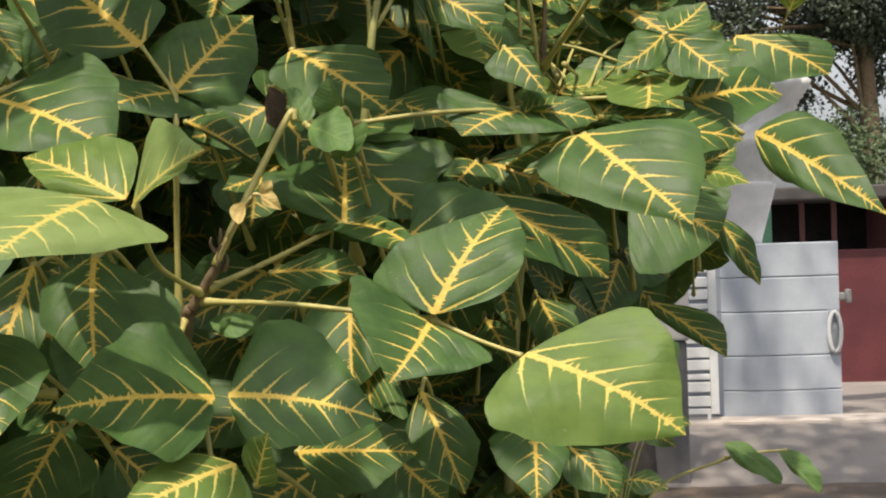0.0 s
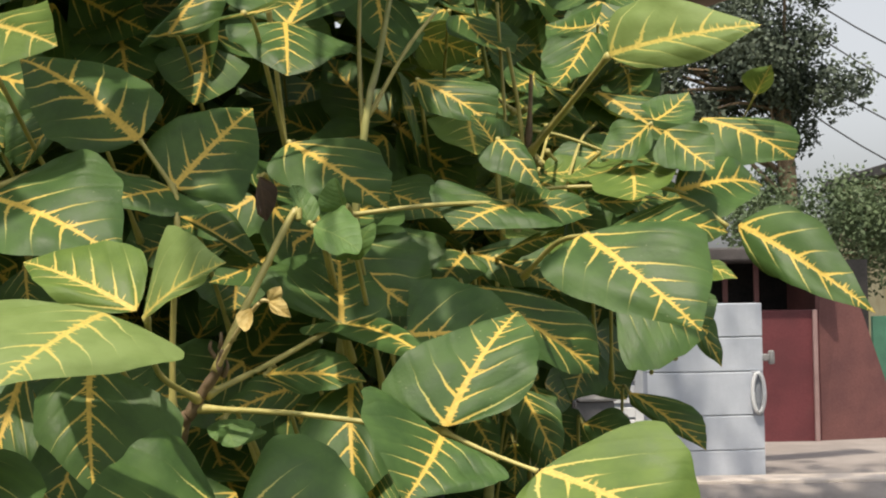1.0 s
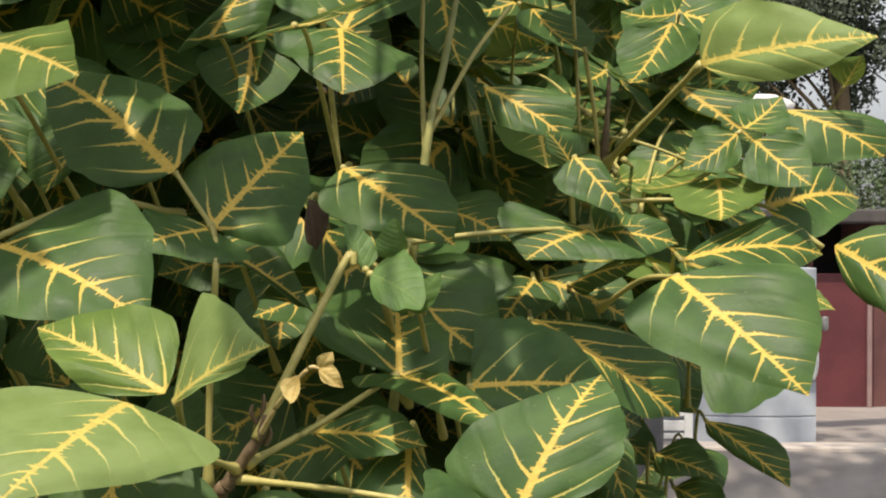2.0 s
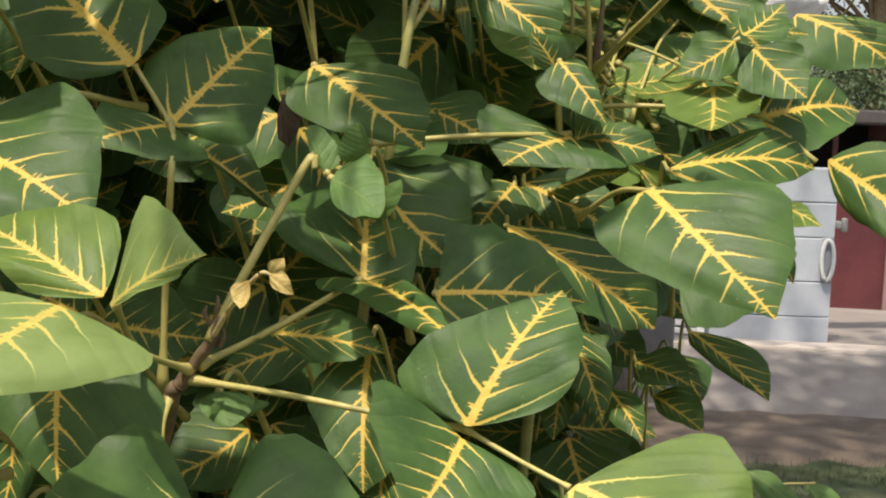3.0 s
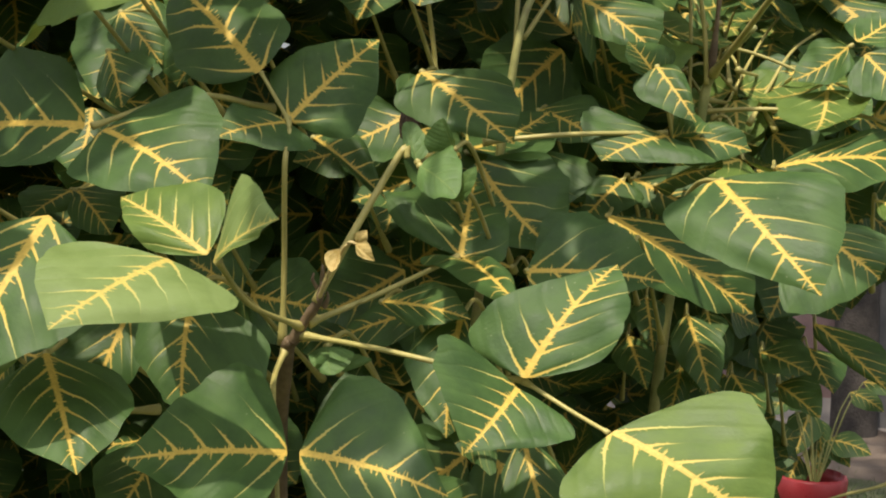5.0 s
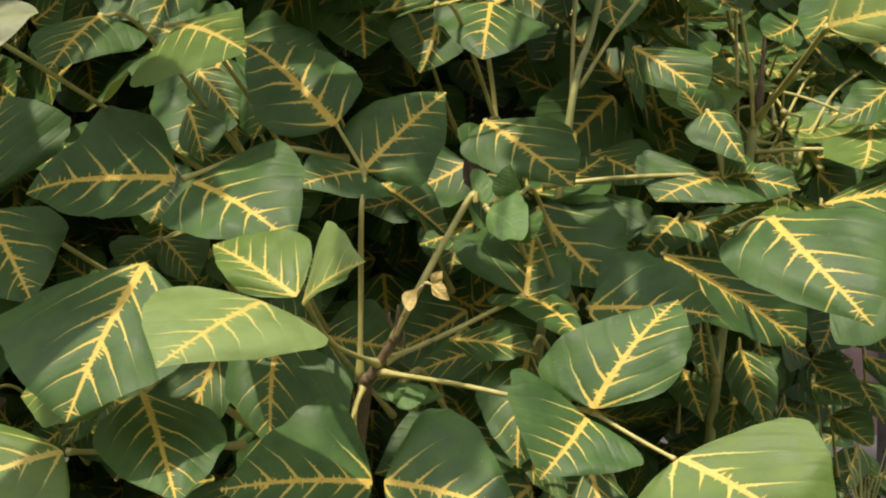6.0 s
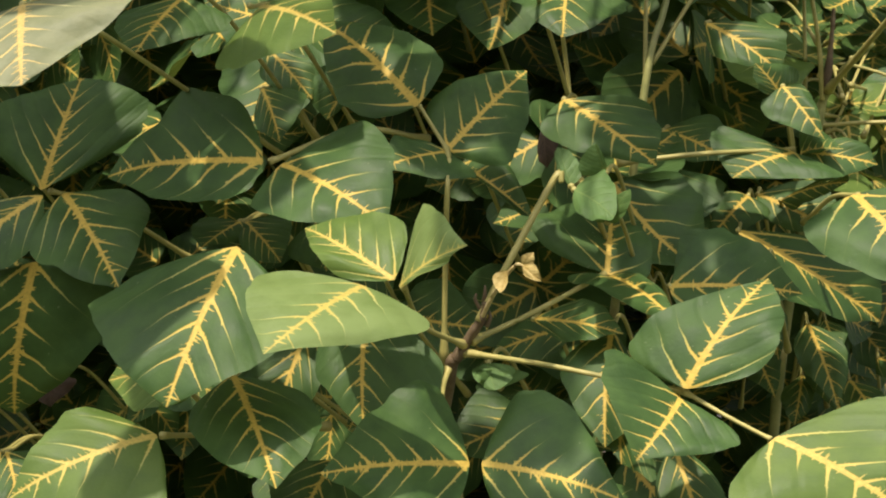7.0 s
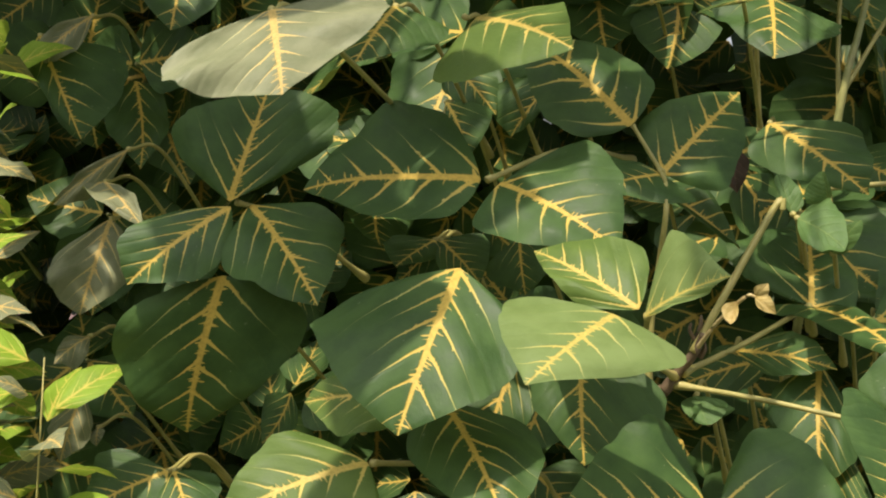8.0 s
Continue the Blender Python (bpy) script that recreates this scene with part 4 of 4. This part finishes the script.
RED_BROWN = surface("red_brown_sheet", (0.09, 0.035, 0.035), (0.14, 0.055, 0.05), 2.0, 40, 0.75, 0.3, 0.004)
# near-black colour stands in for the shade inside shed and house window
DARK = surface("interior_shade", (0.012, 0.012, 0.013), (0.03, 0.028, 0.028), 3, 30, 0.9, 0.2, 0.003)
ROOF = surface("weathered_roof", (0.05, 0.045, 0.045), (0.10, 0.09, 0.09), 3, 40, 0.9, 0.4, 0.006)
METAL = surface("dull_steel", (0.20, 0.20, 0.20), (0.34, 0.34, 0.34), 12, 90, 0.45, 0.1, 0.001)
CABLE = surface("black_cable", (0.03, 0.03, 0.035), (0.06, 0.06, 0.065), 10, 80, 0.7, 0.1, 0.001)
GREEN_NET = surface("green_netting", (0.03, 0.10, 0.065), (0.05, 0.15, 0.095), 2.0, 40, 0.8, 0.3, 0.005)
OCHRE = surface("ochre_wall", (0.36, 0.30, 0.18), (0.46, 0.40, 0.26), 1.5, 30, 0.85, 0.2, 0.005)
RED_PLASTIC = surface("red_plastic", (0.30, 0.028, 0.035), (0.42, 0.045, 0.05), 8, 70, 0.35, 0.2, 0.002)
TRUNK_DARK = surface("dark_rough_bark", (0.035, 0.03, 0.028), (0.08, 0.068, 0.06), 6, 50, 0.95, 0.8, 0.02)
LOG = surface("brown_log_bark", (0.13, 0.085, 0.06), (0.24, 0.17, 0.125), 5, 60, 0.9, 0.6, 0.01)


def course(bm, x0, x1, y, z0, z1, bulge, depth):
    """One rendered course of the gate wall, its face bowed outwards."""
    n = 14
    front, back = [], []
    for k in range(n + 1):
        f = k / n
        x = x0 + (x1 - x0) * f
        yy = y - bulge * (1 - (2 * f - 1) ** 2)
        front.append([bm.verts.new((x, yy + (0.008 if e else 0), z)) for z, e in ((z0, 1), (z0 + 0.008, 0), (z1 - 0.008, 0), (z1, 1))])
        back.append([bm.verts.new((x, y + depth, z)) for z in (z0, z1)])
    for k in range(n):
        a, b = front[k], front[k + 1]
        for i in range(3):
            bm.faces.new((a[i], b[i], b[i + 1], a[i + 1]))
        bm.faces.new((a[3], b[3], back[k + 1][1], back[k][1]))
        bm.faces.new((b[0], a[0], back[k][0], back[k + 1][0]))
        bm.faces.new((back[k][0], back[k][1], back[k + 1][1], back[k + 1][0]))
    for a, bk, flip in ((front[0], back[0], 0), (front[n], back[n], 1)):
        f = (*a, bk[1], bk[0])
        bm.faces.new(f if flip else f[::-1])
    return bm


WX0, WX1, WY = 1.735, 2.735, 11.43
gate_wall = thing("gate_wall", ((WX0 + WX1) / 2, WY, -0.24), "grey-blue painted gate wall in rendered courses beside the drive", "wall", kind="structure")
part("core", box(bmesh.new(), (WX0 + 0.02, WY + 0.03, -0.26), (WX1 - 0.02, WY + 0.40, 1.27)), JOINT, gate_wall, at=(2.2, WY, 0), smooth=False)
for z0, z1 in ((-0.26, 0.039), (0.045, 0.336), (0.342, 0.711), (0.717, 1.007), (1.013, 1.30)):
    part("block", course(bmesh.new(), WX0, WX1, WY, z0, z1, 0.07, 0.42), PAINT_GREY, gate_wall, at=(2.2, WY, z0), smooth=False)
bm = bmesh.new()
ring = [(WX1 - 0.055 + 0.05 * math.sin(a), WY - 0.05, 0.53 + 0.17 * math.cos(a)) for a in [2 * math.pi * i / 20 for i in range(21)]]
tube(bm, ring, 0.018, 0.018, 6, 40)
part("handle", bm, WHITE, gate_wall, "white oval handle", (WX1, WY, 0.5))
part("handle_plate", box(bmesh.new(), (WX1 - 0.115, WY - 0.025, 0.33), (WX1 - 0.005, WY + 0.05, 0.72), 0.01), JOINT, gate_wall, at=(WX1, WY, 0.5))
bm = box(bmesh.new(), (WX1, WY - 0.03, 0.80), (WX1 + 0.05, WY + 0.05, 0.86), 0.01)
box(bm, (WX1 + 0.05, WY - 0.03, 0.77), (WX1 + 0.10, WY + 0.03, 0.89), 0.015)
part("bolt", bm, METAL, gate_wall, "dull steel bolt", (WX1, WY, 0.8))


def slatted_gate(x0, x1, y, z0, z1):
    g = thing("slatted_gate", ((x0 + x1) / 2, y, z0), "white enamelled metal gate with horizontal slats", "gate")
    for xa, xb in ((x0, x0 + 0.05), (x1 - 0.07, x1)):
        part("stile", box(bmesh.new(), (xa, y - 0.02, z0), (xb, y + 0.02, z1), 0.005), WHITE, g, at=(xa, y, z0), smooth=False)
    z, i = z0, 0
    while z < z1 - 0.06:
        tall = 0.085 if i % 3 else 0.045
        part("slat", box(bmesh.new(), (x0 + 0.05, y - 0.016, z), (x1 - 0.07, y + 0.016, z + tall), 0.006), WHITE, g, at=(x0, y, z), smooth=False)
        z += tall + (0.035 if i % 2 else 0.02)
        i += 1
    part("sheet", box(bmesh.new(), (x0 + 0.04, y + 0.03, z0), (x1 - 0.06, y + 0.036, z1)), PAINT_GREY, g, at=(x0, y, z0), smooth=False)
    for xa in (x0 + 0.08, x1 - 0.10):
        part("foot", box(bmesh.new(), (xa, y - 0.02, -0.30), (xa + 0.03, y + 0.02, z0), 0.004), WHITE, g, at=(xa, y, z0), smooth=False)
    return g


slatted_gate(1.25, 1.66, 11.2, -0.12, 1.30)


def statue():
    """A plain white plaster ornament: a flaring cup that holds a scaly leaning bulb."""
    bm = bmesh.new()
    cx, cy = 1.99, 11.62
    rings = []
    prof = [(1.302, 0.0), (1.302, 0.14), (1.34, 0.145), (1.80, 0.275), (1.825, 0.275), (1.835, 0.24)]
    for k in range(22):
        f = k / 21
        r = 0.24 + 0.16 * math.sin(min(f * 1.9, 1) * math.pi * 0.5) if f < 0.3 else 0.42 - 0.10 * math.sin((f - 0.3) / 0.7 * math.pi) - 0.30 * max(0, (f - 0.86) / 0.14) ** 2
        prof.append((1.836 + f * 0.95, r))
    n = 48
    for i, (z, r) in enumerate(prof):
        f = max(0, (z - 1.84) / 0.95)
        ox = 0.04 * f + 0.26 * f * f
        ring = []
        for k in range(n):
            a = 2 * math.pi * k / n
            rr = r
            if f > 0.02 and r > 0.05:
                rr += 0.022 * (1 if (k // 2 + i) % 2 else -1) * (1 if k % 2 else 0.4)
            ring.append(bm.verts.new((cx + ox + rr * math.cos(a), cy + rr * math.sin(a) * 0.8, z)))
        rings.append(ring)
    for a, b in zip(rings, rings[1:]):
        for k in range(n):
            bm.faces.new((a[k], a[(k + 1) % n], b[(k + 1) % n], b[k]))
    bm.faces.new(rings[-1])
    ob = part("statue", bm, PLASTER, None, "", (cx, cy, 1.302))
    return tagged(ob, "white plaster ornament, scaly bulb in a flaring cup", "statue")


statue()

post = thing("gate_post", (1.1, 10.0, -0.52), "dark grey cement post with a pale square cap", "post")
part("shaft", box(bmesh.new(), (0.95, 9.88, -0.55), (1.25, 10.15, 0.60), 0.015), POST_GREY, post, at=(1.1, 10, -0.5), smooth=False)
part("cap", box(bmesh.new(), (0.97, 9.84, 0.602), (1.27, 10.19, 1.0), 0.02), POST_PALE, post, "pale cement cap", (1.1, 10, 0.6), smooth=False)
bm = box(bmesh.new(), (-9.0, 10.30, -0.5), (0.70, 10.50, 1.15), 0.01)
tagged(part("boundary_wall", bm, PINK, None, "", (0, 10.4, -0.5), smooth=False), "faded pink plastered boundary wall behind the shrub", "wall", kind="structure")
bm = tube(bmesh.new(), [(0.82, 9.7, -0.6), (0.80, 9.75, 0.3), (0.74, 9.8, 1.3), (0.7, 9.9, 2.2)], 0.17, 0.12, 14, 30, 0.15)
palm = thing("tree_stump", (0.82, 9.7, -0.55), "dark rough tree trunk beside the cement post", "tree")
part("trunk", bm, TRUNK_DARK, palm, at=(0.82, 9.7, -0.55))

# ---- red shed ----
shed = thing("red_shed", (3.2, 14.4, -0.22), "dull red shed with a dark open window under its roof", "shed")
part("panel", box(bmesh.new(), (2.2, 14.0, -0.24), (3.95, 14.06, 1.2), 0.01), RED, shed, at=(3, 14, 0), smooth=False)
part("door_edge", box(bmesh.new(), (3.88, 13.96, -0.2), (3.93, 14.0, 1.2), 0.008), PINK, shed, "faded edge strip", (3.9, 14, 0), smooth=False)
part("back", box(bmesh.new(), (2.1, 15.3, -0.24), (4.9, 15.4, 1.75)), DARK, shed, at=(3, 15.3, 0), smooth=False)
for x in (2.25, 2.95, 3.28, 3.92):
    part("mullion", box(bmesh.new(), (x, 14.0, 1.2), (x + 0.05, 14.05, 1.72), 0.005), RED_BROWN, shed, at=(x, 14, 1.2), smooth=False)
part("roof", box(bmesh.new(), (1.6, 13.7, 1.72), (4.1, 15.7, 1.86), 0.02), ROOF, shed, at=(3, 14.5, 1.75), smooth=False)
bm = bmesh.new()
wedge = [bm.verts.new(p) for p in ((3.96, 14.02, -0.24), (4.95, 14.3, -0.24), (4.3, 14.2, 1.72), (3.96, 14.02, 1.72), (3.96, 15.3, -0.24), (4.95, 15.3, -0.24), (4.3, 15.3, 1.72), (3.96, 15.3, 1.72))]
for q in ((0, 1, 2, 3), (1, 5, 6, 2), (3, 2, 6, 7), (4, 7, 6, 5), (0, 3, 7, 4), (0, 4, 5, 1)):
    bm.faces.new([wedge[i] for i in q])
part("side_sheet", bm, RED_BROWN, shed, "red-brown sloping side sheet", (4.2, 14.2, 0), smooth=False)

bm = box(bmesh.new(), (6.4, 19.8, -0.2), (20, 19.9, 1.0))
tagged(part("netting_fence", bm, GREEN_NET, None, "", (12, 19.8, -0.2), smooth=False), "green netting fence behind the hedge", "fence", kind="structure")
bm = box(bmesh.new(), (1.9, 12.6, -0.2), (2.4, 12.64, 1.62), 0.005)
tagged(part("green_sheet", bm, GREEN_NET, None, "", (2.1, 12.6, -0.2), smooth=False), "green sheet standing behind the gate wall", "sheet")
house = thing("ochre_house", (17, 40, -0.2), "far ochre house with a flat roof", "house")
part("wall", box(bmesh.new(), (14.2, 40, -0.3), (24, 48, 5.0)), OCHRE, house, at=(17, 40, 0), smooth=False)
part("roof", box(bmesh.new(), (13.9, 39.6, 5.0), (24.3, 48.4, 5.35), 0.03), ROOF, house, at=(17, 40, 5), smooth=False)
part("window", box(bmesh.new(), (15.4, 39.93, 2.2), (16.8, 39.99, 3.6), 0.01), DARK, house, at=(16.1, 40, 2.2), smooth=False)

# ---- trees ----
FOLIAGE = surface("tree_foliage", (0.048, 0.066, 0.046), (0.098, 0.125, 0.078), 1.5, 30, 0.7, 0.2, 0.01)
HEDGE = surface("hedge_foliage", (0.045, 0.075, 0.030), (0.10, 0.14, 0.06), 1.5, 30, 0.7, 0.2, 0.01)


def tree(name, foot, trunk_top, r, clumps, leaf, per, mat_, label, category="tree"):
    """A tapered trunk with limbs, and a crown of many small leaves gathered in loose clumps."""
    t = thing(name, foot, label, category)
    rnd = random.Random(name)
    foot, top = Vector(foot), Vector(trunk_top)
    part("trunk", tube(bmesh.new(), [foot, foot.lerp(top, 0.5) + Vector((0.1, 0, 0)), top], r, r * 0.5, 10, 16, 0.1), BARK, t, at=foot)
    verts, faces = [], []
    for c, size in clumps:
        c = Vector(c)
        a = foot.lerp(top, rnd.uniform(0.55, 1.0))
        if rnd.random() < 0.4:
            limb = tube(bmesh.new(), [a, a.lerp(c, 0.5) + Vector((0, 0, 0.2)), c], r * 0.22, r * 0.05, 5, 8)
            part("limb", limb, BARK, t, at=a)
        for _ in range(per):
            d = Vector((rnd.gauss(0, 1), rnd.gauss(0, 1), rnd.gauss(0, 0.8)))
            d = d.normalized() * size * rnd.random() ** 0.45
            sub = Vector((rnd.gauss(0, 1), rnd.gauss(0, 1), rnd.gauss(0, 1))) * size * 0.07
            p = c + d + sub
            n = Vector((rnd.gauss(0, 1), rnd.gauss(0, 1), rnd.gauss(0.6, 1))).normalized()
            x = n.orthogonal().normalized()
            yv = n.cross(x)
            a0 = rnd.uniform(0, 6.28)
            e = x * math.cos(a0) + yv * math.sin(a0)
            g = n.cross(e)
            s = leaf * rnd.uniform(0.6, 1.3)
            i = len(verts)
            verts += [p, p + e * s * 0.5 + g * s * 0.28, p + e * s, p + e * s * 0.5 - g * s * 0.28]
            faces.append((i, i + 1, i + 2, i + 3))
    me = bpy.data.meshes.new("crown")
    me.from_pydata([PLAN[0] @ v - PLAN[0] @ foot for v in verts], [], faces)
    me.materials.append(mat_)
    ob = new("crown", me)
    ob.parent = t
    return t


rr = random.Random(5)
tree("far_tree", (6.75, 26, -0.3), (6.7, 26, 6.0), 0.24,
     [((6.1 + rr.gauss(0, 0.75), 26 + rr.gauss(0, 0.8), 5.9 + rr.gauss(0, 1.1)), rr.uniform(0.4, 0.8)) for _ in range(34)]
     + [((3.6 + rr.gauss(0, 1.4), 27 + rr.gauss(0, 1.0), 6.4 + rr.gauss(0, 1.5)), rr.uniform(0.5, 0.95)) for _ in range(30)],
     0.115, 900, FOLIAGE, "tall dark-leaved tree behind the red shed")
tree("hedge_tree", (8.5, 21, -0.3), (8.4, 21, 1.7), 0.14,
     [((4.6 + rr.random() * 7.0, 20.6 + rr.gauss(0, 0.5), 1.7 + rr.random() * 1.2), rr.uniform(0.45, 0.75)) for _ in range(40)],
     0.085, 900, HEDGE, "broad bushy green tree over the fence")

# leaning log overhead and cables
bm = tube(bmesh.new(), [(0.2, 10.6, 3.45), (1.4, 10.6, 3.68), (2.6, 10.6, 4.06), (3.6, 10.8, 4.55)], 0.20, 0.17, 14, 24, 0.1)
log = thing("leaning_tree", (0.2, 10.6, -0.5), "thick brown trunk leaning over the drive", "tree")
part("trunk", bm, LOG, log, at=(0.2, 10.6, 3.2))
part("foot", tube(bmesh.new(), [(-2.6, 10.9, -0.55), (-1.7, 10.8, 2.3), (-0.8, 10.7, 3.15), (0.22, 10.6, 3.46)], 0.28, 0.20, 14, 24, 0.1), LOG, log, at=(-2.6, 10.9, -0.5))

# leaning tree's unseen crown, added high over the drive to shade road and verge
rc = random.Random(8)
verts, faces = [], []
for _ in range(100):
    c = Vector((rc.uniform(-4.5, 5.5), rc.uniform(1.4, 8.5), rc.uniform(5.4, 7.4)))
    for _ in range(130):
        p = c + Vector((rc.gauss(0, 0.45), rc.gauss(0, 0.45), rc.gauss(0, 0.3)))
        n = Vector((rc.gauss(0, 0.5), rc.gauss(0, 0.5), 1)).normalized()
        e = n.orthogonal().normalized()
        e = Matrix.Rotation(rc.uniform(0, 6.28), 3, n) @ e
        g, s = n.cross(e), rc.uniform(0.12, 0.26)
        i = len(verts)
        verts += [PLAN[0] @ q for q in (p, p + e * s * 0.5 + g * s * 0.3, p + e * s, p + e * s * 0.5 - g * s * 0.3)]
        faces.append((i, i + 1, i + 2, i + 3))
me = bpy.data.meshes.new("crown")
me.from_pydata([v - ORIGIN[log.name] for v in verts], [], faces)
me.materials.append(FOLIAGE)
crown = new("crown", me)
crown.parent = log
for k, (za, zb) in enumerate(((9.3, 4.3), (8.9, 3.8), (7.6, 2.9), (7.1, 2.2), (5.7, 0.8), (6.3, 1.6))):
    bm = tube(bmesh.new(), [(5.6, 29, za * 1.32 - 0.4), (10.5, 29, (za - (za - zb) * 0.48) * 1.32 - 0.56), (16.5, 29, zb * 1.32 + 0.9)], 0.017, 0.017, 6, 16)
    tagged(part("cable", bm, CABLE, None, "", (5.6, 29, za)), "thin black overhead cable", "cable", "overhead cables")
pole = thing("power_pole", (16.6, 29.1, -0.3), "slim grey power pole carrying the cables", "pole")
part("pole", tube(bmesh.new(), [(16.6, 29.1, -0.4), (16.6, 29.1, 11.5)], 0.13, 0.09, 10, 6), METAL, pole, at=(16.6, 29.1, 0))
part("crossarm", box(bmesh.new(), (15.4, 29.0, 10.2), (17.8, 29.12, 10.32), 0.01), METAL, pole, at=(16.6, 29.1, 10.2))

PLAN[0] = Matrix.Identity(4)
# unseen wall added behind the camera to cut the sky's light on the shrub
bm = box(bmesh.new(), (-11, -4.9, -0.5), (9, -4.6, 3.4), 0.02)
tagged(part("wall_south", bm, OCHRE, None, "", (0, -4.7, -0.5), smooth=False), "plain ochre wall added out of view to block sky light", "wall", kind="structure")
# ---- weeds beside the shrub, lit by the sun ----


def weed(foot, height, n, seed):
    rw = random.Random(seed)
    w = thing("weed", foot, "slender sunlit weed with yellow-green leaves", "weed", "weeds beside the shrub")
    foot = Vector(foot)
    top = foot + Vector((rw.uniform(-0.12, 0.12), rw.uniform(-0.08, 0.08), height))
    line = [foot, foot.lerp(top, 0.5) + Vector((rw.uniform(-0.05, 0.05), 0, 0)), top]
    part("stem", tube(bmesh.new(), line, 0.005, 0.0009, 6, 16), STALK, w, at=foot)
    for k in range(n):
        p = foot.lerp(top, 0.60 + 0.40 * (k + 0.5) / n)
        a = rw.uniform(0, 6.28)
        d = Vector((math.cos(a), math.sin(a) * 0.8 - 0.15, rw.uniform(-0.5, 0.7))).normalized()
        ln = rw.uniform(0.055, 0.125)
        s = d.cross(Vector((rw.gauss(0, 0.3), rw.gauss(-0.5, 0.3), 1))).normalized() * ln * rw.uniform(0.22, 0.34)
        b = p + d * 0.02
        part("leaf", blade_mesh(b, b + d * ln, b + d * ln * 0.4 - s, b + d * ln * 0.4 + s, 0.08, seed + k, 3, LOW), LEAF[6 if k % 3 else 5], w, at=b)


for k, (x, y, h) in enumerate(((-1.30, 1.72, 2.02), (-1.24, 1.62, 1.62), (-1.36, 1.80, 1.85), (-1.18, 1.66, 1.45), (-1.45, 1.95, 1.95), (-1.33, 1.60, 1.75),
                               (-1.10, 1.46, 1.56), (-1.15, 1.50, 1.66), (-1.20, 1.54, 1.90), (-1.12, 1.48, 1.76), (-1.22, 1.60, 2.0),
                               (-1.14, 1.44, 1.98))):
    weed((x - 0.015, y - 0.08, -0.35), h, 30, 40 + k)

# ---- potted plant behind the shrub ----
pot = thing("potted_plant", (0.60, 6.0, -0.62), "green leafy plant in a ribbed red plastic pot", "plant")
bm = bmesh.new()
rings = []
for z, r in ((-0.60, 0.105), (-0.58, 0.11), (-0.30, 0.128), (-0.285, 0.136), (-0.27, 0.130), (-0.16, 0.140), (-0.12, 0.152), (-0.05, 0.156), (-0.04, 0.148), (-0.08, 0.14), (-0.11, 0.135)):
    ring = []
    for k in range(40):
        a = 2 * math.pi * k / 40
        q = r * (1 + (0.025 if k % 2 else -0.025) * (z < 0.0))
        ring.append(bm.verts.new((0.58 + q * math.cos(a), 6.0 + q * math.sin(a), (z + 0.6) * 1.15 - 0.6)))
    rings.append(ring)
for a, c in zip(rings, rings[1:]):
    for k in range(40):
        bm.faces.new((a[k], a[(k + 1) % 40], c[(k + 1) % 40], c[k]))
bm.faces.new(rings[0][::-1])
part("pot", bm, RED_PLASTIC, pot, at=(0.60, 6.0, -0.6))
bm = bmesh.new()
bmesh.ops.create_circle(bm, cap_ends=True, segments=32, radius=0.137, matrix=Matrix.Translation((0.58, 6.0, -0.035)))
part("earth", bm, SOIL, pot, at=(0.60, 6.0, -0.05))
rp = random.Random(4)
for k in range(15):
    a = rp.uniform(0, 6.28)
    p = Vector((0.60, 6.0, -0.05))
    q = p + Vector((math.cos(a) * rp.uniform(0.05, 0.22), math.sin(a) * 0.12, rp.uniform(0.12, 0.62)))
    part("stalk", tube(bmesh.new(), [p, p.lerp(q, 0.6) + Vector((0, 0, 0.06)), q], 0.004, 0.0025, 6, 8), STEM, pot, at=p)
    d = Vector((math.cos(a), -0.35, rp.uniform(-0.9, 0.1))).normalized()
    ln = rp.uniform(0.15, 0.23)
    s = d.cross(Vector((0, -0.7, 0.7))).normalized() * ln * 0.36
    part("leaf", blade_mesh(q, q + d * ln, q + d * ln * 0.4 - s, q + d * ln * 0.4 + s, 0.08, 900 + k, 3, LOW), LEAF[0], pot, at=q)

# ---- grass on the verge ----
GRASS = surface("grass_blades", (0.04, 0.072, 0.022), (0.095, 0.135, 0.043), 3.0, 40, 0.8, 0.1, 0.002, (0.17, 0.15, 0.08))
rg = random.Random(21)
verts, faces = [], []
for _ in range(15000):
    gx, gy = rg.uniform(0.3, 4.6), rg.uniform(3.2, 9.75)
    if noise.noise(Vector((gx * 1.3, gy * 1.3, 3))) < -0.12 or rg.random() < (gy - 6.4) / 3.5:
        continue
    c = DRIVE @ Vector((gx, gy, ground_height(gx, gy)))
    for _ in range(3):
        a, h = rg.uniform(0, 6.28), rg.uniform(0.025, 0.075)
        e = Vector((math.cos(a), math.sin(a), 0))
        p = c + Vector((rg.gauss(0, 0.025), rg.gauss(0, 0.025), -0.004))
        i = len(verts)
        verts += [p - e * 0.004, p + e * 0.004, p + Vector((rg.gauss(0, 0.025), rg.gauss(0, 0.025), h))]
        faces.append((i, i + 1, i + 2))
me = bpy.data.meshes.new("grass")
me.from_pydata(verts, [], faces)
me.materials.append(GRASS)
tagged(new("grass", me), "short thin grass on the verge", "grass", kind="stuff")
